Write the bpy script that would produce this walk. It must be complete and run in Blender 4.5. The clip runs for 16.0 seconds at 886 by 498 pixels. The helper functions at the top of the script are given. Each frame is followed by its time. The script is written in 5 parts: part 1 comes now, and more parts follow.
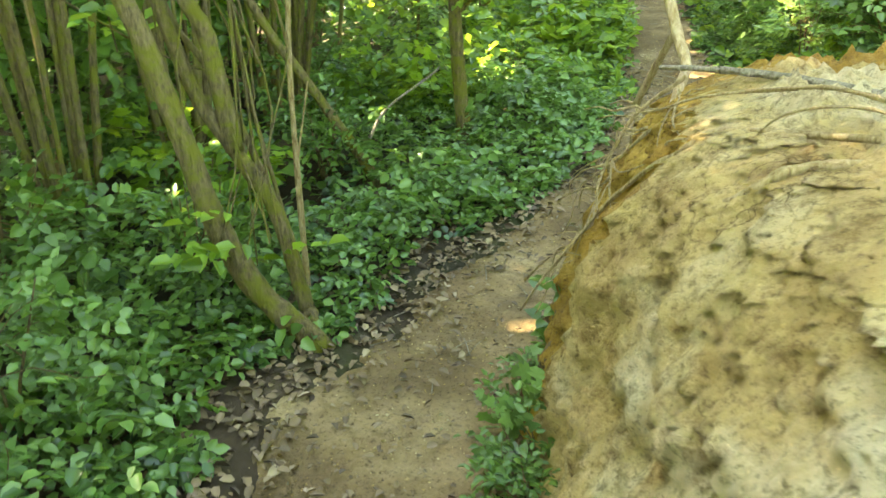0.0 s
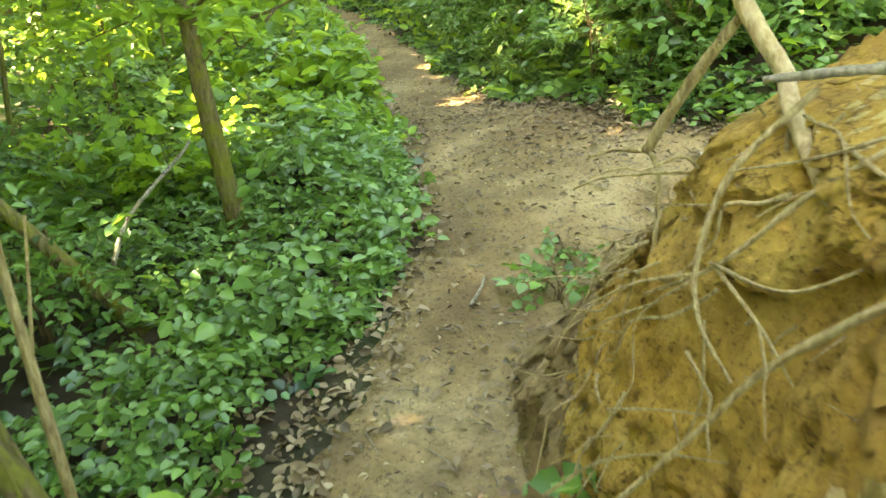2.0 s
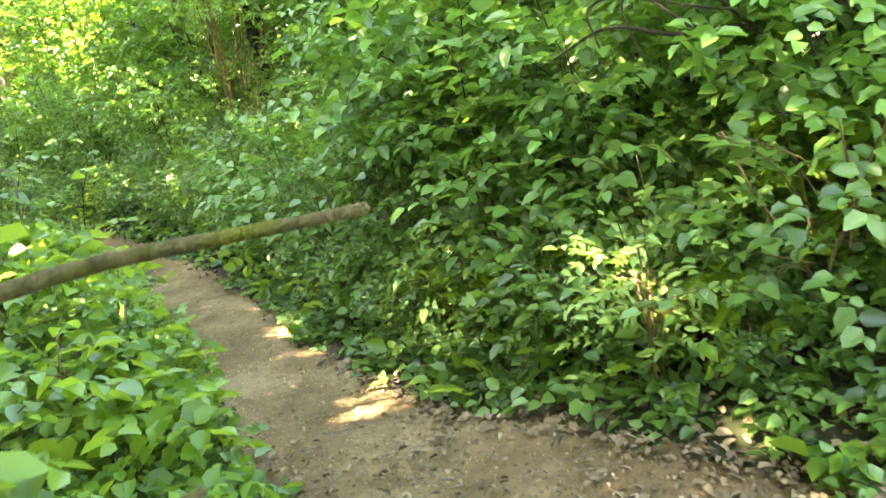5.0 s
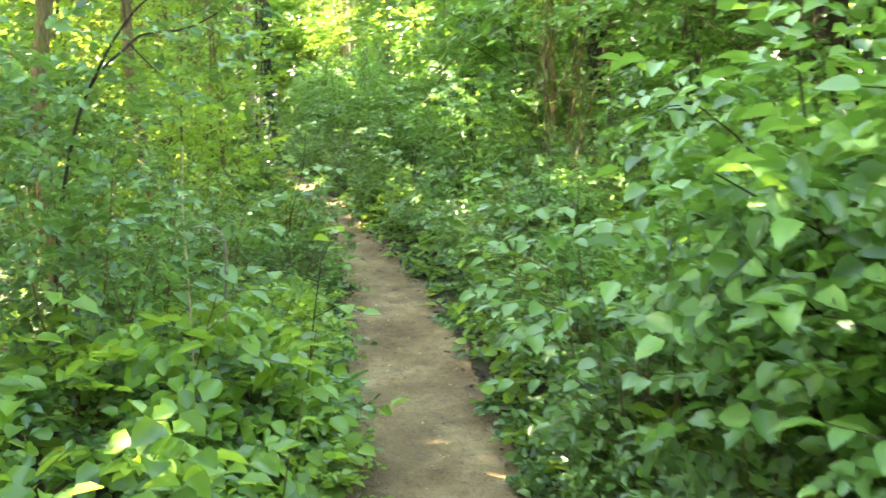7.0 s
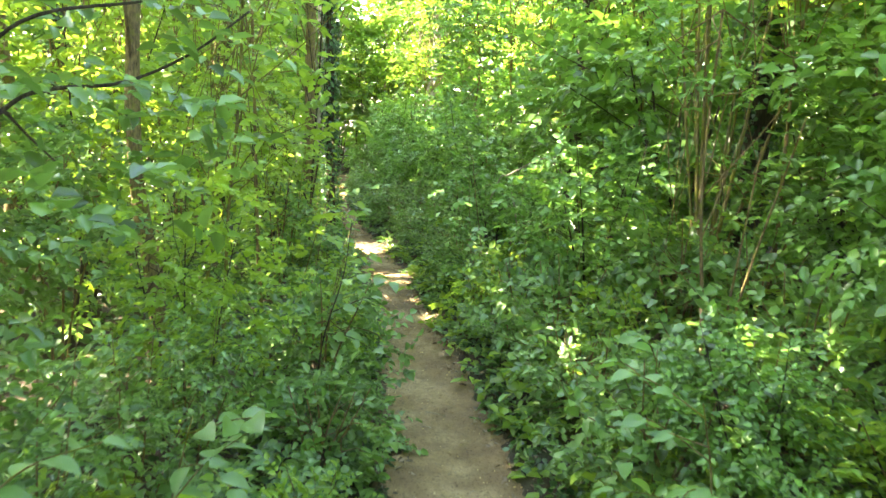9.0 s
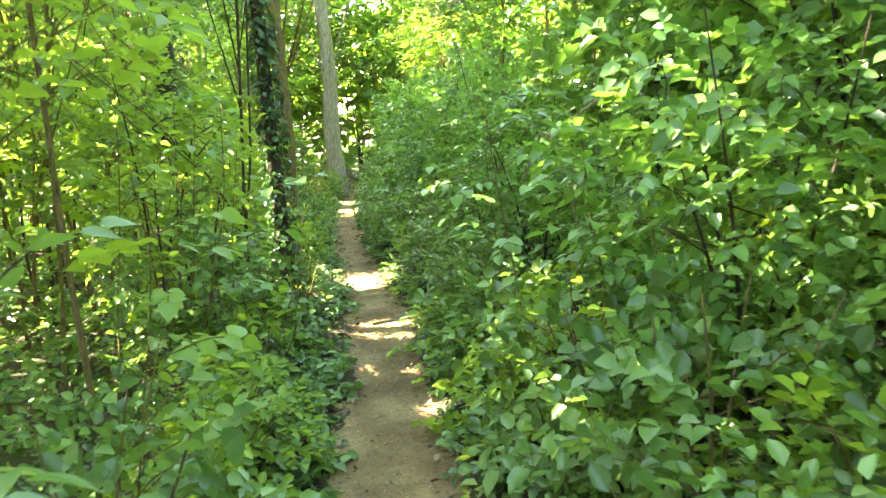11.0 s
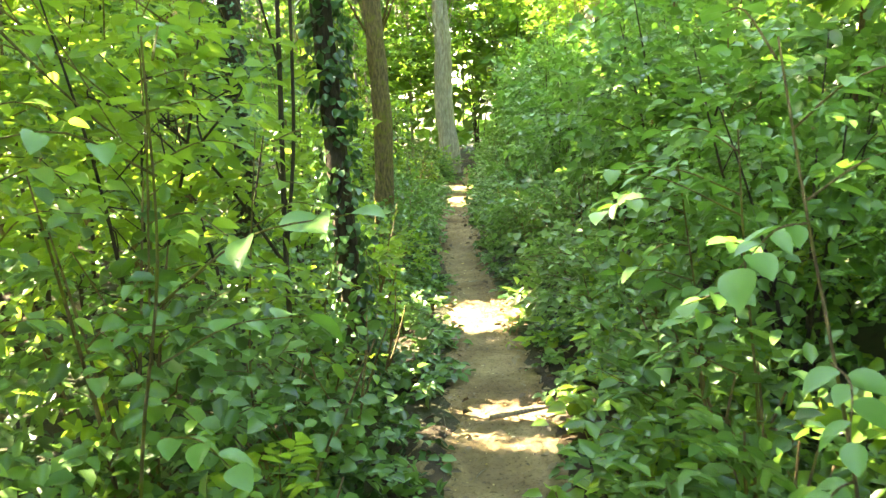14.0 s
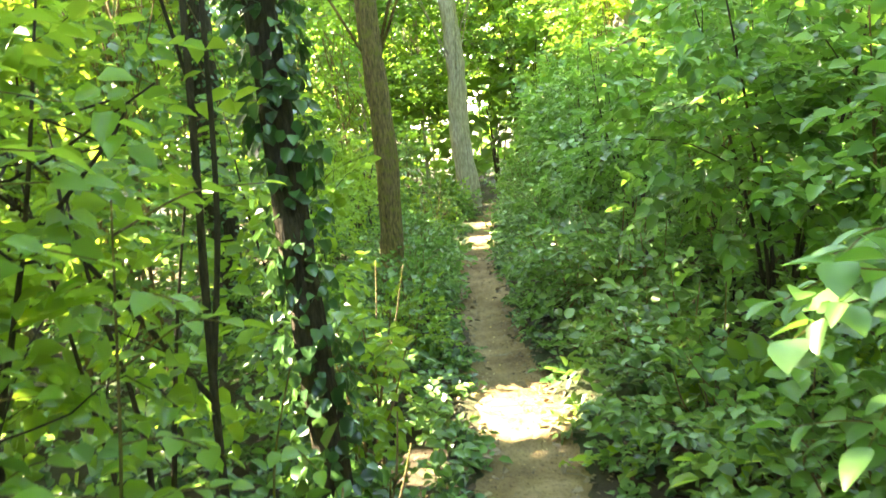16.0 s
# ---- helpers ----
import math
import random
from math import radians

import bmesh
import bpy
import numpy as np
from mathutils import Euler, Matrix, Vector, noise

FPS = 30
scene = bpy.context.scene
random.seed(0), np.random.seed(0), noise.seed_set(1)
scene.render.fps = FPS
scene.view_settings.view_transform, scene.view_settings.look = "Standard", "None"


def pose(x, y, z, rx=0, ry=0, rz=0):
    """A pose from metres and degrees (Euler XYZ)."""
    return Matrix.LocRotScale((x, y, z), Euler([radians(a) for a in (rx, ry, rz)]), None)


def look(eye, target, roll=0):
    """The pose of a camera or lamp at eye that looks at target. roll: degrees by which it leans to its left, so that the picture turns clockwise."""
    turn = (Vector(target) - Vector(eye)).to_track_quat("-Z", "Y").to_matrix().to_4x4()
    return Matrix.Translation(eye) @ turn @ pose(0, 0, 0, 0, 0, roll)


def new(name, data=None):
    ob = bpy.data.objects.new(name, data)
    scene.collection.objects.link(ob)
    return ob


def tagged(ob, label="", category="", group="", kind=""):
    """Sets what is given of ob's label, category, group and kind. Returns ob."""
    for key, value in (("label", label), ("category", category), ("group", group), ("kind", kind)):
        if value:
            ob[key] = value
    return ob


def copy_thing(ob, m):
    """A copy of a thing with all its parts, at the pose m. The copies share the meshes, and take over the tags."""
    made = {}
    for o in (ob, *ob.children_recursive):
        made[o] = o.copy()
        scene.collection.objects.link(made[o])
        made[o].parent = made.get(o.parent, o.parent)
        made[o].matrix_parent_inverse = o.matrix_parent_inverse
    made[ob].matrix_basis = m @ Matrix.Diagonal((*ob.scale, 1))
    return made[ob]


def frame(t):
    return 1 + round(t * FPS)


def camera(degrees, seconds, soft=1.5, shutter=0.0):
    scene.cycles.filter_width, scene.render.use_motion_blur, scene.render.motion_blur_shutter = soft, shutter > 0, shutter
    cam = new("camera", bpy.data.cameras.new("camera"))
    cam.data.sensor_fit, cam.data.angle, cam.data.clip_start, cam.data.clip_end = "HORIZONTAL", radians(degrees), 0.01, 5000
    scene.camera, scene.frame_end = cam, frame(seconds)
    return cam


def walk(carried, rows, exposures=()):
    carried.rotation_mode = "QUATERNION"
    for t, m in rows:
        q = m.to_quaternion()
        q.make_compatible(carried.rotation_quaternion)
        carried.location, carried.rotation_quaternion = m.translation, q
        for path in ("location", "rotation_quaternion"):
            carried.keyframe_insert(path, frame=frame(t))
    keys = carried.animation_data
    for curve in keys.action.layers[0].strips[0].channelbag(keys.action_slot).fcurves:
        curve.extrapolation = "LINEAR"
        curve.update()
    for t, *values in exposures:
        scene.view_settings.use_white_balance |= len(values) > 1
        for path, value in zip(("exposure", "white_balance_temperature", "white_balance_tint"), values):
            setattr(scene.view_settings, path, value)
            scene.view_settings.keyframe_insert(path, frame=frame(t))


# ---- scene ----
cam = camera(54.6, 16.0, soft=1.45, shutter=0.25)
PATH = [
    (0, (0.037, -0.038, 1.597), (0.049, 1.786, 0.777), 0.6),
    (0.5, (-0.17, 0.245, 1.588), (0.031, 2.08, 0.819), -0.9),
    (1, (-0.24, 0.656, 1.592), (0.2, 2.483, 0.908), -1.1),
    (1.5, (-0.336, 0.964, 1.498), (0.311, 2.702, 0.75), -3.2),
    (2, (-0.297, 1.394, 1.354), (0.388, 3.118, 0.606), -3.9),
    (2.5, (-0.146, 1.925, 1.327), (0.66, 3.626, 0.65), -4.1),
    (3, (-0.092, 2.495, 1.397), (0.856, 4.148, 0.788), -6.4),
    (3.2, (-0.04, 2.638, 1.401), (0.959, 4.256, 0.784), -6.7),
    (5.3, (0.558, 4.277, 1.372), (1.72, 5.868, 1.027), -8.0),
    (5.5, (0.661, 4.423, 1.426), (1.695, 6.106, 1.109), -8.0),
    (6, (0.885, 4.912, 1.474), (1.769, 6.683, 1.19), -4.5),
    (6.5, (1.113, 5.367, 1.633), (1.929, 7.165, 1.317), -1.0),
    (7, (1.383, 5.83, 1.848), (1.931, 7.714, 1.462), 1.0),
    (7.5, (1.423, 6.484, 1.916), (1.857, 8.388, 1.484), 1.3),
    (8, (1.601, 7.047, 1.967), (2.028, 8.952, 1.532), 1.2),
    (8.5, (1.8, 7.662, 2.102), (2.214, 9.586, 1.745), 3.2),
    (9, (1.898, 8.293, 2.13), (2.275, 10.228, 1.798), 4.0),
    (9.2, (1.981, 8.594, 2.126), (2.352, 10.535, 1.816), 4.2),
    (11.3, (2.973, 12.445, 1.545), (3.201, 14.41, 1.25), -2.7),
    (11.5, (2.973, 12.659, 1.531), (3.191, 14.626, 1.243), -2.7),
    (12, (3.006, 13.092, 1.532), (3.21, 15.059, 1.234), -2.7),
    (12.5, (3.075, 13.498, 1.571), (3.215, 15.471, 1.275), -2.3),
    (13, (3.021, 13.931, 1.554), (3.058, 15.909, 1.256), -1.8),
    (13.5, (3.018, 14.321, 1.545), (3.034, 16.291, 1.202), -2.1),
    (14, (3.031, 14.713, 1.554), (3.008, 16.681, 1.199), -2.2),
    (14.5, (2.978, 15.077, 1.555), (2.931, 17.04, 1.178), -2.4),
    (15, (3.031, 15.461, 1.527), (2.979, 17.424, 1.147), -2.4),
    (15.5, (3.031, 15.846, 1.521), (2.966, 17.809, 1.143), -1.8),
    (16, (3.034, 16.237, 1.534), (2.964, 18.215, 1.248), -4.8),
]
walk(cam, [(t, look(eye, target, roll)) for t, eye, target, roll in PATH], [(0.0, 4.5, 9400, 4), (1.4, 4.6, 9500, 4), (2.0, 4.7, 10200, 5), (3.2, 4.9, 10000, 4), (5.5, 4.9, 8200, 13), (7.5, 4.75, 7700, 13), (9.0, 4.55, 7800, 9), (12.0, 4.8, 8300, 5), (14.5, 4.75, 8300, 4), (16.0, 4.75, 8300, 3)])


# ---- light ----
SUN = Vector((-0.66, 0.20, 0.72)).normalized()
world = bpy.data.worlds.new("world")
scene.world = world
world.use_nodes = True
sky = world.node_tree.nodes.new("ShaderNodeTexSky")
sky.sky_type, sky.sun_disc = "NISHITA", False
sky.sun_elevation = math.asin(SUN.z)
sky.sun_rotation = math.atan2(SUN.x, SUN.y)
backg = world.node_tree.nodes["Background"]
backg.inputs["Strength"].default_value = 0.15
world.node_tree.links.new(sky.outputs["Color"], backg.inputs["Color"])
sun_data = bpy.data.lights.new("sun", "SUN")
sun_data.energy, sun_data.angle, sun_data.color = 5.0, radians(0.55), (1.0, 0.95, 0.85)
sun = new("sun", sun_data)
sun.matrix_world = look(SUN * 60, (0, 0, 0))


# ---- materials ----
def shader(name, rough=0.8):
    m = bpy.data.materials.new(name)
    m.use_nodes = True
    nt = m.node_tree
    b = nt.nodes["Principled BSDF"]
    b.inputs["Roughness"].default_value = rough
    return m, nt, b


def ramp(nt, source, stops):
    r = nt.nodes.new("ShaderNodeValToRGB")
    while len(r.color_ramp.elements) < len(stops):
        r.color_ramp.elements.new(0.5)
    for e, (at, c) in zip(r.color_ramp.elements, stops):
        e.position, e.color = at, (*c, 1)
    nt.links.new(source, r.inputs[0])
    return r.outputs[0]


def tex_noise(nt, scale, detail=6.0, rough=0.6, vec=None):
    n = nt.nodes.new("ShaderNodeTexNoise")
    n.inputs["Scale"].default_value, n.inputs["Detail"].default_value, n.inputs["Roughness"].default_value = scale, detail, rough
    if vec is not None:
        nt.links.new(vec, n.inputs["Vector"])
    return n.outputs["Fac"]


def mix_colour(nt, fac, a, b, mode="MIX"):
    n = nt.nodes.new("ShaderNodeMix")
    n.data_type, n.blend_type = "RGBA", mode
    for sock, v in ((n.inputs[0], fac), (n.inputs[6], a), (n.inputs[7], b)):
        if isinstance(v, bpy.types.NodeSocket):
            nt.links.new(v, sock)
        else:
            sock.default_value = v if isinstance(v, float) else (*v, 1)
    return n.outputs[2]


def bump(nt, b, height, strength, distance):
    n = nt.nodes.new("ShaderNodeBump")
    n.inputs["Strength"].default_value, n.inputs["Distance"].default_value = strength, distance
    nt.links.new(height, n.inputs["Height"])
    nt.links.new(n.outputs[0], b.inputs["Normal"])


def place(nt):
    return nt.nodes.new("ShaderNodeTexCoord").outputs["Object"]


def leaf_material(name, dark, mid, light, glow, rough=0.42, through_part=0.42):
    """Leaf blade: gloss above, light passing through from behind, each leaf of its own green."""
    m, nt, b = shader(name, rough)
    isle = nt.nodes.new("ShaderNodeNewGeometry").outputs["Random Per Island"]
    tone = ramp(nt, isle, ((0.0, tuple(0.55 * c for c in dark)), (0.38, mid), (0.8, light), (1.0, tuple(1.25 * c for c in light))))
    patch = tex_noise(nt, 1.1, 2.0)
    tone = mix_colour(nt, ramp(nt, patch, ((0.4, (0, 0, 0)), (0.62, (0.75, 0.75, 0.75)))), tone, mix_colour(nt, 0.5, tone, light))
    veins = tex_noise(nt, 55.0, 3.0)
    tone = mix_colour(nt, 0.25, tone, ramp(nt, veins, ((0.3, (0.45, 0.5, 0.4)), (0.7, (1.0, 1.0, 0.9)))), "MULTIPLY")
    nt.links.new(tone, b.inputs["Base Color"])
    b.inputs["Specular IOR Level"].default_value = 0.6
    t = nt.nodes.new("ShaderNodeBsdfTranslucent")
    nt.links.new(mix_colour(nt, 0.55, tone, glow), t.inputs["Color"])
    s = nt.nodes.new("ShaderNodeMixShader")
    s.inputs[0].default_value = through_part
    nt.links.new(b.outputs[0], s.inputs[1])
    nt.links.new(t.outputs[0], s.inputs[2])
    nt.links.new(s.outputs[0], nt.nodes["Material Output"].inputs["Surface"])
    return m


leaf_hedge = leaf_material("leaf_hedge", (0.026, 0.085, 0.020), (0.066, 0.172, 0.036), (0.150, 0.290, 0.062), (0.24, 0.44, 0.045), 0.38)
leaf_young = leaf_material("leaf_young", (0.060, 0.160, 0.020), (0.112, 0.240, 0.030), (0.200, 0.340, 0.050), (0.48, 0.62, 0.06), 0.39, 0.54)
leaf_herb = leaf_material("leaf_herb", (0.018, 0.060, 0.015), (0.054, 0.142, 0.032), (0.150, 0.265, 0.070), (0.24, 0.40, 0.055), 0.37)
leaf_ivy = leaf_material("leaf_ivy", (0.016, 0.048, 0.018), (0.030, 0.085, 0.026), (0.060, 0.140, 0.040), (0.10, 0.20, 0.04), 0.32, 0.25)
leaf_crown = leaf_material("leaf_crown", (0.040, 0.115, 0.018), (0.075, 0.180, 0.026), (0.130, 0.260, 0.038), (0.30, 0.46, 0.05))
leaf_lime = leaf_material("leaf_lime", (0.110, 0.220, 0.040), (0.190, 0.320, 0.065), (0.300, 0.430, 0.120), (0.40, 0.55, 0.08))


def dry_leaf_material():
    m, nt, b = shader("leaf_dry", 0.75)
    isle = nt.nodes.new("ShaderNodeNewGeometry").outputs["Random Per Island"]
    nt.links.new(ramp(nt, isle, ((0.0, (0.060, 0.040, 0.022)), (0.5, (0.150, 0.100, 0.052)), (0.85, (0.20, 0.14, 0.08)), (1.0, (0.29, 0.22, 0.135)))), b.inputs["Base Color"])
    return m


leaf_dry = dry_leaf_material()


def soil_material(name, stops, fine, rough=0.92, relief=0.6, tint=None, tint_scale=0.7, cracks=0.0, mottle=0.0):
    m, nt, b = shader(name, rough)
    vec = place(nt)
    broad = tex_noise(nt, 1.6, 8.0, 0.62, vec)
    c = ramp(nt, broad, stops)
    if tint:
        c = mix_colour(nt, ramp(nt, tex_noise(nt, tint_scale, 5.0, 0.6, vec), ((0.47, (0, 0, 0)), (0.66, (0.8, 0.8, 0.8)))), c, tint)
    grain = tex_noise(nt, fine, 8.0, 0.75, vec)
    c = mix_colour(nt, 0.55, c, ramp(nt, grain, ((0.30, (0.35, 0.33, 0.30)), (0.5, (0.9, 0.9, 0.88)), (0.75, (1.0, 1.0, 1.0)))), "MULTIPLY")
    high = grain
    if mottle:
        fleck = tex_noise(nt, 60.0, 4.0, 0.7, vec)
        c = mix_colour(nt, mottle, c, ramp(nt, fleck, ((0.34, (0.25, 0.22, 0.18)), (0.46, (1, 1, 1)), (0.62, (1, 1, 1)), (0.72, (1.5, 1.45, 1.35)))), "MULTIPLY")
    if cracks:
        vo = nt.nodes.new("ShaderNodeTexVoronoi")
        vo.feature = "DISTANCE_TO_EDGE"
        vo.inputs["Scale"].default_value = cracks
        warp = nt.nodes.new("ShaderNodeTexNoise")
        warp.inputs["Scale"].default_value, warp.inputs["Detail"].default_value = 5.0, 5.0
        nt.links.new(vec, warp.inputs["Vector"])
        shift = nt.nodes.new("ShaderNodeMix")
        shift.data_type, shift.blend_type = "RGBA", "ADD"
        shift.inputs[0].default_value = 0.5
        nt.links.new(vec, shift.inputs[6])
        nt.links.new(warp.outputs["Color"], shift.inputs[7])
        nt.links.new(shift.outputs[2], vo.inputs["Vector"])
        gap = ramp(nt, vo.outputs["Distance"], ((0.0, (0.25, 0.22, 0.18)), (0.035, (1, 1, 1))))
        some = ramp(nt, tex_noise(nt, 2.0, 3.0, 0.5, vec), ((0.45, (0, 0, 0)), (0.6, (0.8, 0.8, 0.8))))
        c = mix_colour(nt, some, c, mix_colour(nt, 1.0, c, gap, "MULTIPLY"))
        clods = tex_noise(nt, 7.0, 10.0, 0.72, vec)
        c = mix_colour(nt, 0.75, c, ramp(nt, clods, ((0.36, (0.40, 0.32, 0.20)), (0.50, (1, 1, 1)))), "MULTIPLY")
        add = nt.nodes.new("ShaderNodeMath")
        add.operation = "MULTIPLY_ADD"
        add.inputs[1].default_value = 2.5
        nt.links.new(clods, add.inputs[0])
        nt.links.new(grain, add.inputs[2])
        high = add.outputs[0]
    nt.links.new(c, b.inputs["Base Color"])
    b.inputs["Specular IOR Level"].default_value = 0.25
    bump(nt, b, high, relief, 0.03)
    return m


mat_path = soil_material("trodden_soil", ((0.34, (0.128, 0.080, 0.038)), (0.49, (0.232, 0.155, 0.074)), (0.64, (0.362, 0.260, 0.140))), 20.0, relief=0.8, tint=(0.145, 0.095, 0.046), tint_scale=2.6, mottle=0.85)
mat_litter = soil_material("leaf_mould", ((0.30, (0.024, 0.017, 0.010)), (0.5, (0.055, 0.038, 0.022)), (0.72, (0.120, 0.084, 0.050))), 22.0, relief=0.9, tint=(0.035, 0.06, 0.018))
mat_bank = soil_material("sandy_loam", ((0.32, (0.400, 0.250, 0.085)), (0.47, (0.610, 0.428, 0.185)), (0.60, (0.785, 0.655, 0.420))), 28.0, relief=1.0, tint=(0.56, 0.41, 0.15), tint_scale=2.3, cracks=6.0, mottle=0.6)
mat_loam = soil_material("ochre_loam", ((0.32, (0.290, 0.150, 0.026)), (0.48, (0.510, 0.305, 0.062)), (0.64, (0.650, 0.450, 0.135))), 34.0, relief=1.0, tint=(0.33, 0.175, 0.034), tint_scale=3.5, cracks=9.0, mottle=0.8)


def bark_material(name, dark, light, moss=None, scale=1.0, moss_from=0.5):
    m, nt, b = shader(name, 0.9)
    vec = place(nt)
    mp = nt.nodes.new("ShaderNodeMapping")
    mp.inputs["Scale"].default_value = (16 * scale, 16 * scale, 4.0 * scale)
    nt.links.new(vec, mp.inputs["Vector"])
    ridge = tex_noise(nt, 4.0, 8.0, 0.65, mp.outputs[0])
    c = ramp(nt, ridge, ((0.33, dark), (0.66, light)))
    if moss:
        c = mix_colour(nt, ramp(nt, tex_noise(nt, 11.0, 8.0, 0.7, vec), ((moss_from, (0, 0, 0)), (moss_from + 0.14, (0.9, 0.9, 0.9)))), c, moss)
    nt.links.new(c, b.inputs["Base Color"])
    b.inputs["Specular IOR Level"].default_value = 0.2
    bump(nt, b, ridge, 1.0, 0.025)
    return m


bark_mossy = bark_material("bark_mossy", (0.060, 0.046, 0.022), (0.230, 0.175, 0.085), (0.150, 0.150, 0.018), moss_from=0.45)
bark_brown = bark_material("bark_brown", (0.060, 0.043, 0.026), (0.250, 0.175, 0.085), (0.165, 0.150, 0.030), moss_from=0.50)
bark_dark = bark_material("bark_dark", (0.022, 0.017, 0.012), (0.075, 0.057, 0.038))
bark_grey = bark_material("bark_grey", (0.150, 0.130, 0.100), (0.340, 0.300, 0.240), (0.130, 0.150, 0.060), 0.5, 0.6)
bark_pale = bark_material("bark_pale", (0.300, 0.200, 0.095), (0.560, 0.430, 0.260))
bark_root = bark_material("bark_root", (0.230, 0.150, 0.065), (0.500, 0.380, 0.200), scale=1.6)
bark_stick = bark_material("bark_stick", (0.120, 0.100, 0.072), (0.360, 0.310, 0.230), scale=1.4)

# ---- plan ----
LEFT_Y = (-6.0, 0.0, 1.2, 2.2, 2.5, 2.85, 3.17, 3.63, 4.03, 4.6, 5.38, 6.2, 7.06, 8.0, 9.3, 10.8, 12.2, 13.0, 14.0, 16.0, 17.4, 18.7, 21.0, 23.0, 26.0, 29.0, 33.0)
LEFT_X = (-0.9, -0.75, -0.66, -0.55, -0.45, -0.22, -0.05, 0.22, 0.50, 0.86, 1.16, 1.38, 1.54, 1.72, 1.96, 2.20, 2.46, 2.60, 2.70, 2.86, 2.93, 2.99, 2.95, 2.88, 2.84, 2.98, 3.5)
RIGHT_Y = (-6.0, 0.0, 2.0, 2.65, 2.9, 3.2, 3.5, 3.9, 4.2, 4.46, 4.76, 5.17, 5.84, 7.0, 8.2, 9.8, 11.5, 12.8, 14.0, 16.0, 18.7, 20.8, 23.0, 26.0, 29.0, 33.0)
RIGHT_X = (0.2, 0.26, 0.32, 0.41, 0.53, 0.75, 1.5, 2.6, 2.85, 2.72, 2.56, 2.42, 2.36, 2.46, 2.56, 2.96, 3.2, 3.38, 3.42, 3.47, 3.51, 3.45, 3.33, 3.28, 3.4, 3.9)
LINE_Y = (-6.0, 0.0, 1.0, 2.0, 2.6, 4.3, 5.4, 6.5, 8.3, 12.5, 16.3, 33.0)
LINE_X = (0.0, 0.0, -0.33, -0.12, -0.03, 0.56, 1.1, 1.42, 1.9, 2.97, 3.05, 3.3)


def left_edge(y):
    return np.interp(y, LEFT_Y, LEFT_X)


def right_edge(y):
    return np.interp(y, RIGHT_Y, RIGHT_X)


def walk_line(y):
    return np.interp(y, LINE_Y, LINE_X)


def ease(v):
    v = np.clip(v, 0, 1)
    return v * v * (3 - 2 * v)


def ripple(x, y, k=1.0):
    """Smooth uneven field between about -1 and 1."""
    x, y = x * k, y * k
    return (np.sin(1.3 * x + 0.7 * y + 1.1) + np.sin(-0.8 * x + 1.9 * y + 2.3) + np.sin(2.7 * x + 1.1 * y + 0.4) * 0.6 + np.sin(3.9 * y - 2.2 * x) * 0.4 + np.sin(6.1 * x + 5.3 * y) * 0.25) / 2.6


def ground_z(x, y):
    x, y = np.asarray(x, float), np.asarray(y, float)
    z = np.interp(y, (-6, 2.5, 3.0, 3.6, 4.2, 4.7, 5.7, 6.5, 7.5, 33), (-0.1, -0.1, -0.11, -0.08, -0.03, 0.06, 0.06, 0.0, -0.02, 0.0))
    out_r = np.maximum(0, x - right_edge(y))
    out_l = np.maximum(0, left_edge(y) - x)
    z = z + 0.13 * np.clip(x - 1.2, 0, 1.6) * ease((y - 3.9) / 0.6) * ease((7.0 - y) / 1.4)
    z = z + 0.9 * (1 - np.exp(-out_r / 2.2)) * ease((y - 3.2) / 1.5) + 0.5 * (1 - np.exp(-out_r / 2.2)) * ease((3.2 - y) / 1.5)
    z = z - 0.12 * ease(out_l / 2.5) + 0.05 * ripple(x, y, 0.9) * np.minimum(1, (out_l + out_r) * 1.2)
    fade = ease((np.hypot(x - 3, y - 14) - 25) / 20)
    return z * (1 - fade)


# patches of sunlight that reach the trodden soil: x, y, half width, half length
SUN_PATCHES = ((3.24, 20.75, 0.32, 0.30), (3.25, 18.60, 0.36, 0.20), (3.08, 27.4, 0.3, 0.5), (2.32, 7.28, 0.13, 0.07), (1.95, 7.95, 0.05, 0.05), (0.2, 3.0, 0.02, 0.01), (2.62, 8.75, 0.04, 0.04), (3.08, 17.62, 0.015, 0.015), (3.34, 17.45, 0.015, 0.015), (3.46, 16.7, 0.05, 0.10), (0.60, 6.05, 0.13, 0.12), (3.05, 5.68, 0.06, 0.05), (3.0, 29.2, 0.25, 0.3), (2.75, 20.0, 0.08, 0.4), (2.45, 8.2, 0.02, 0.02))


def sun_gap(p, grow=1.0, margin=0.18):
    """Which of the points stand in the way of the light of a patch."""
    qx = p[:, 0] - SUN.x * p[:, 2] / SUN.z
    qy = p[:, 1] - SUN.y * p[:, 2] / SUN.z
    out = np.zeros(len(p), bool)
    for x, y, a, b in SUN_PATCHES:
        m = margin * (1.3 if a > 0.2 else 0.75)
        out |= ((qx - x) / (a + m) / grow) ** 2 + ((qy - y) / (b + m) / grow) ** 2 < 1
    return out


# small gaps in the canopy that let flecks of sun reach the undergrowth: x, y on the ground, half width
gap_rng = np.random.default_rng(91)
CANOPY_GAPS = [(float(walk_line(y)) + gap_rng.uniform(0.9, 3.2), y, gap_rng.uniform(0.05, 0.13)) for y in gap_rng.uniform(9, 23, 46)]
CANOPY_GAPS += [(float(left_edge(y)) - gap_rng.uniform(0.6, 2.4), y, gap_rng.uniform(0.05, 0.11)) for y in gap_rng.uniform(3.4, 10.5, 26)]


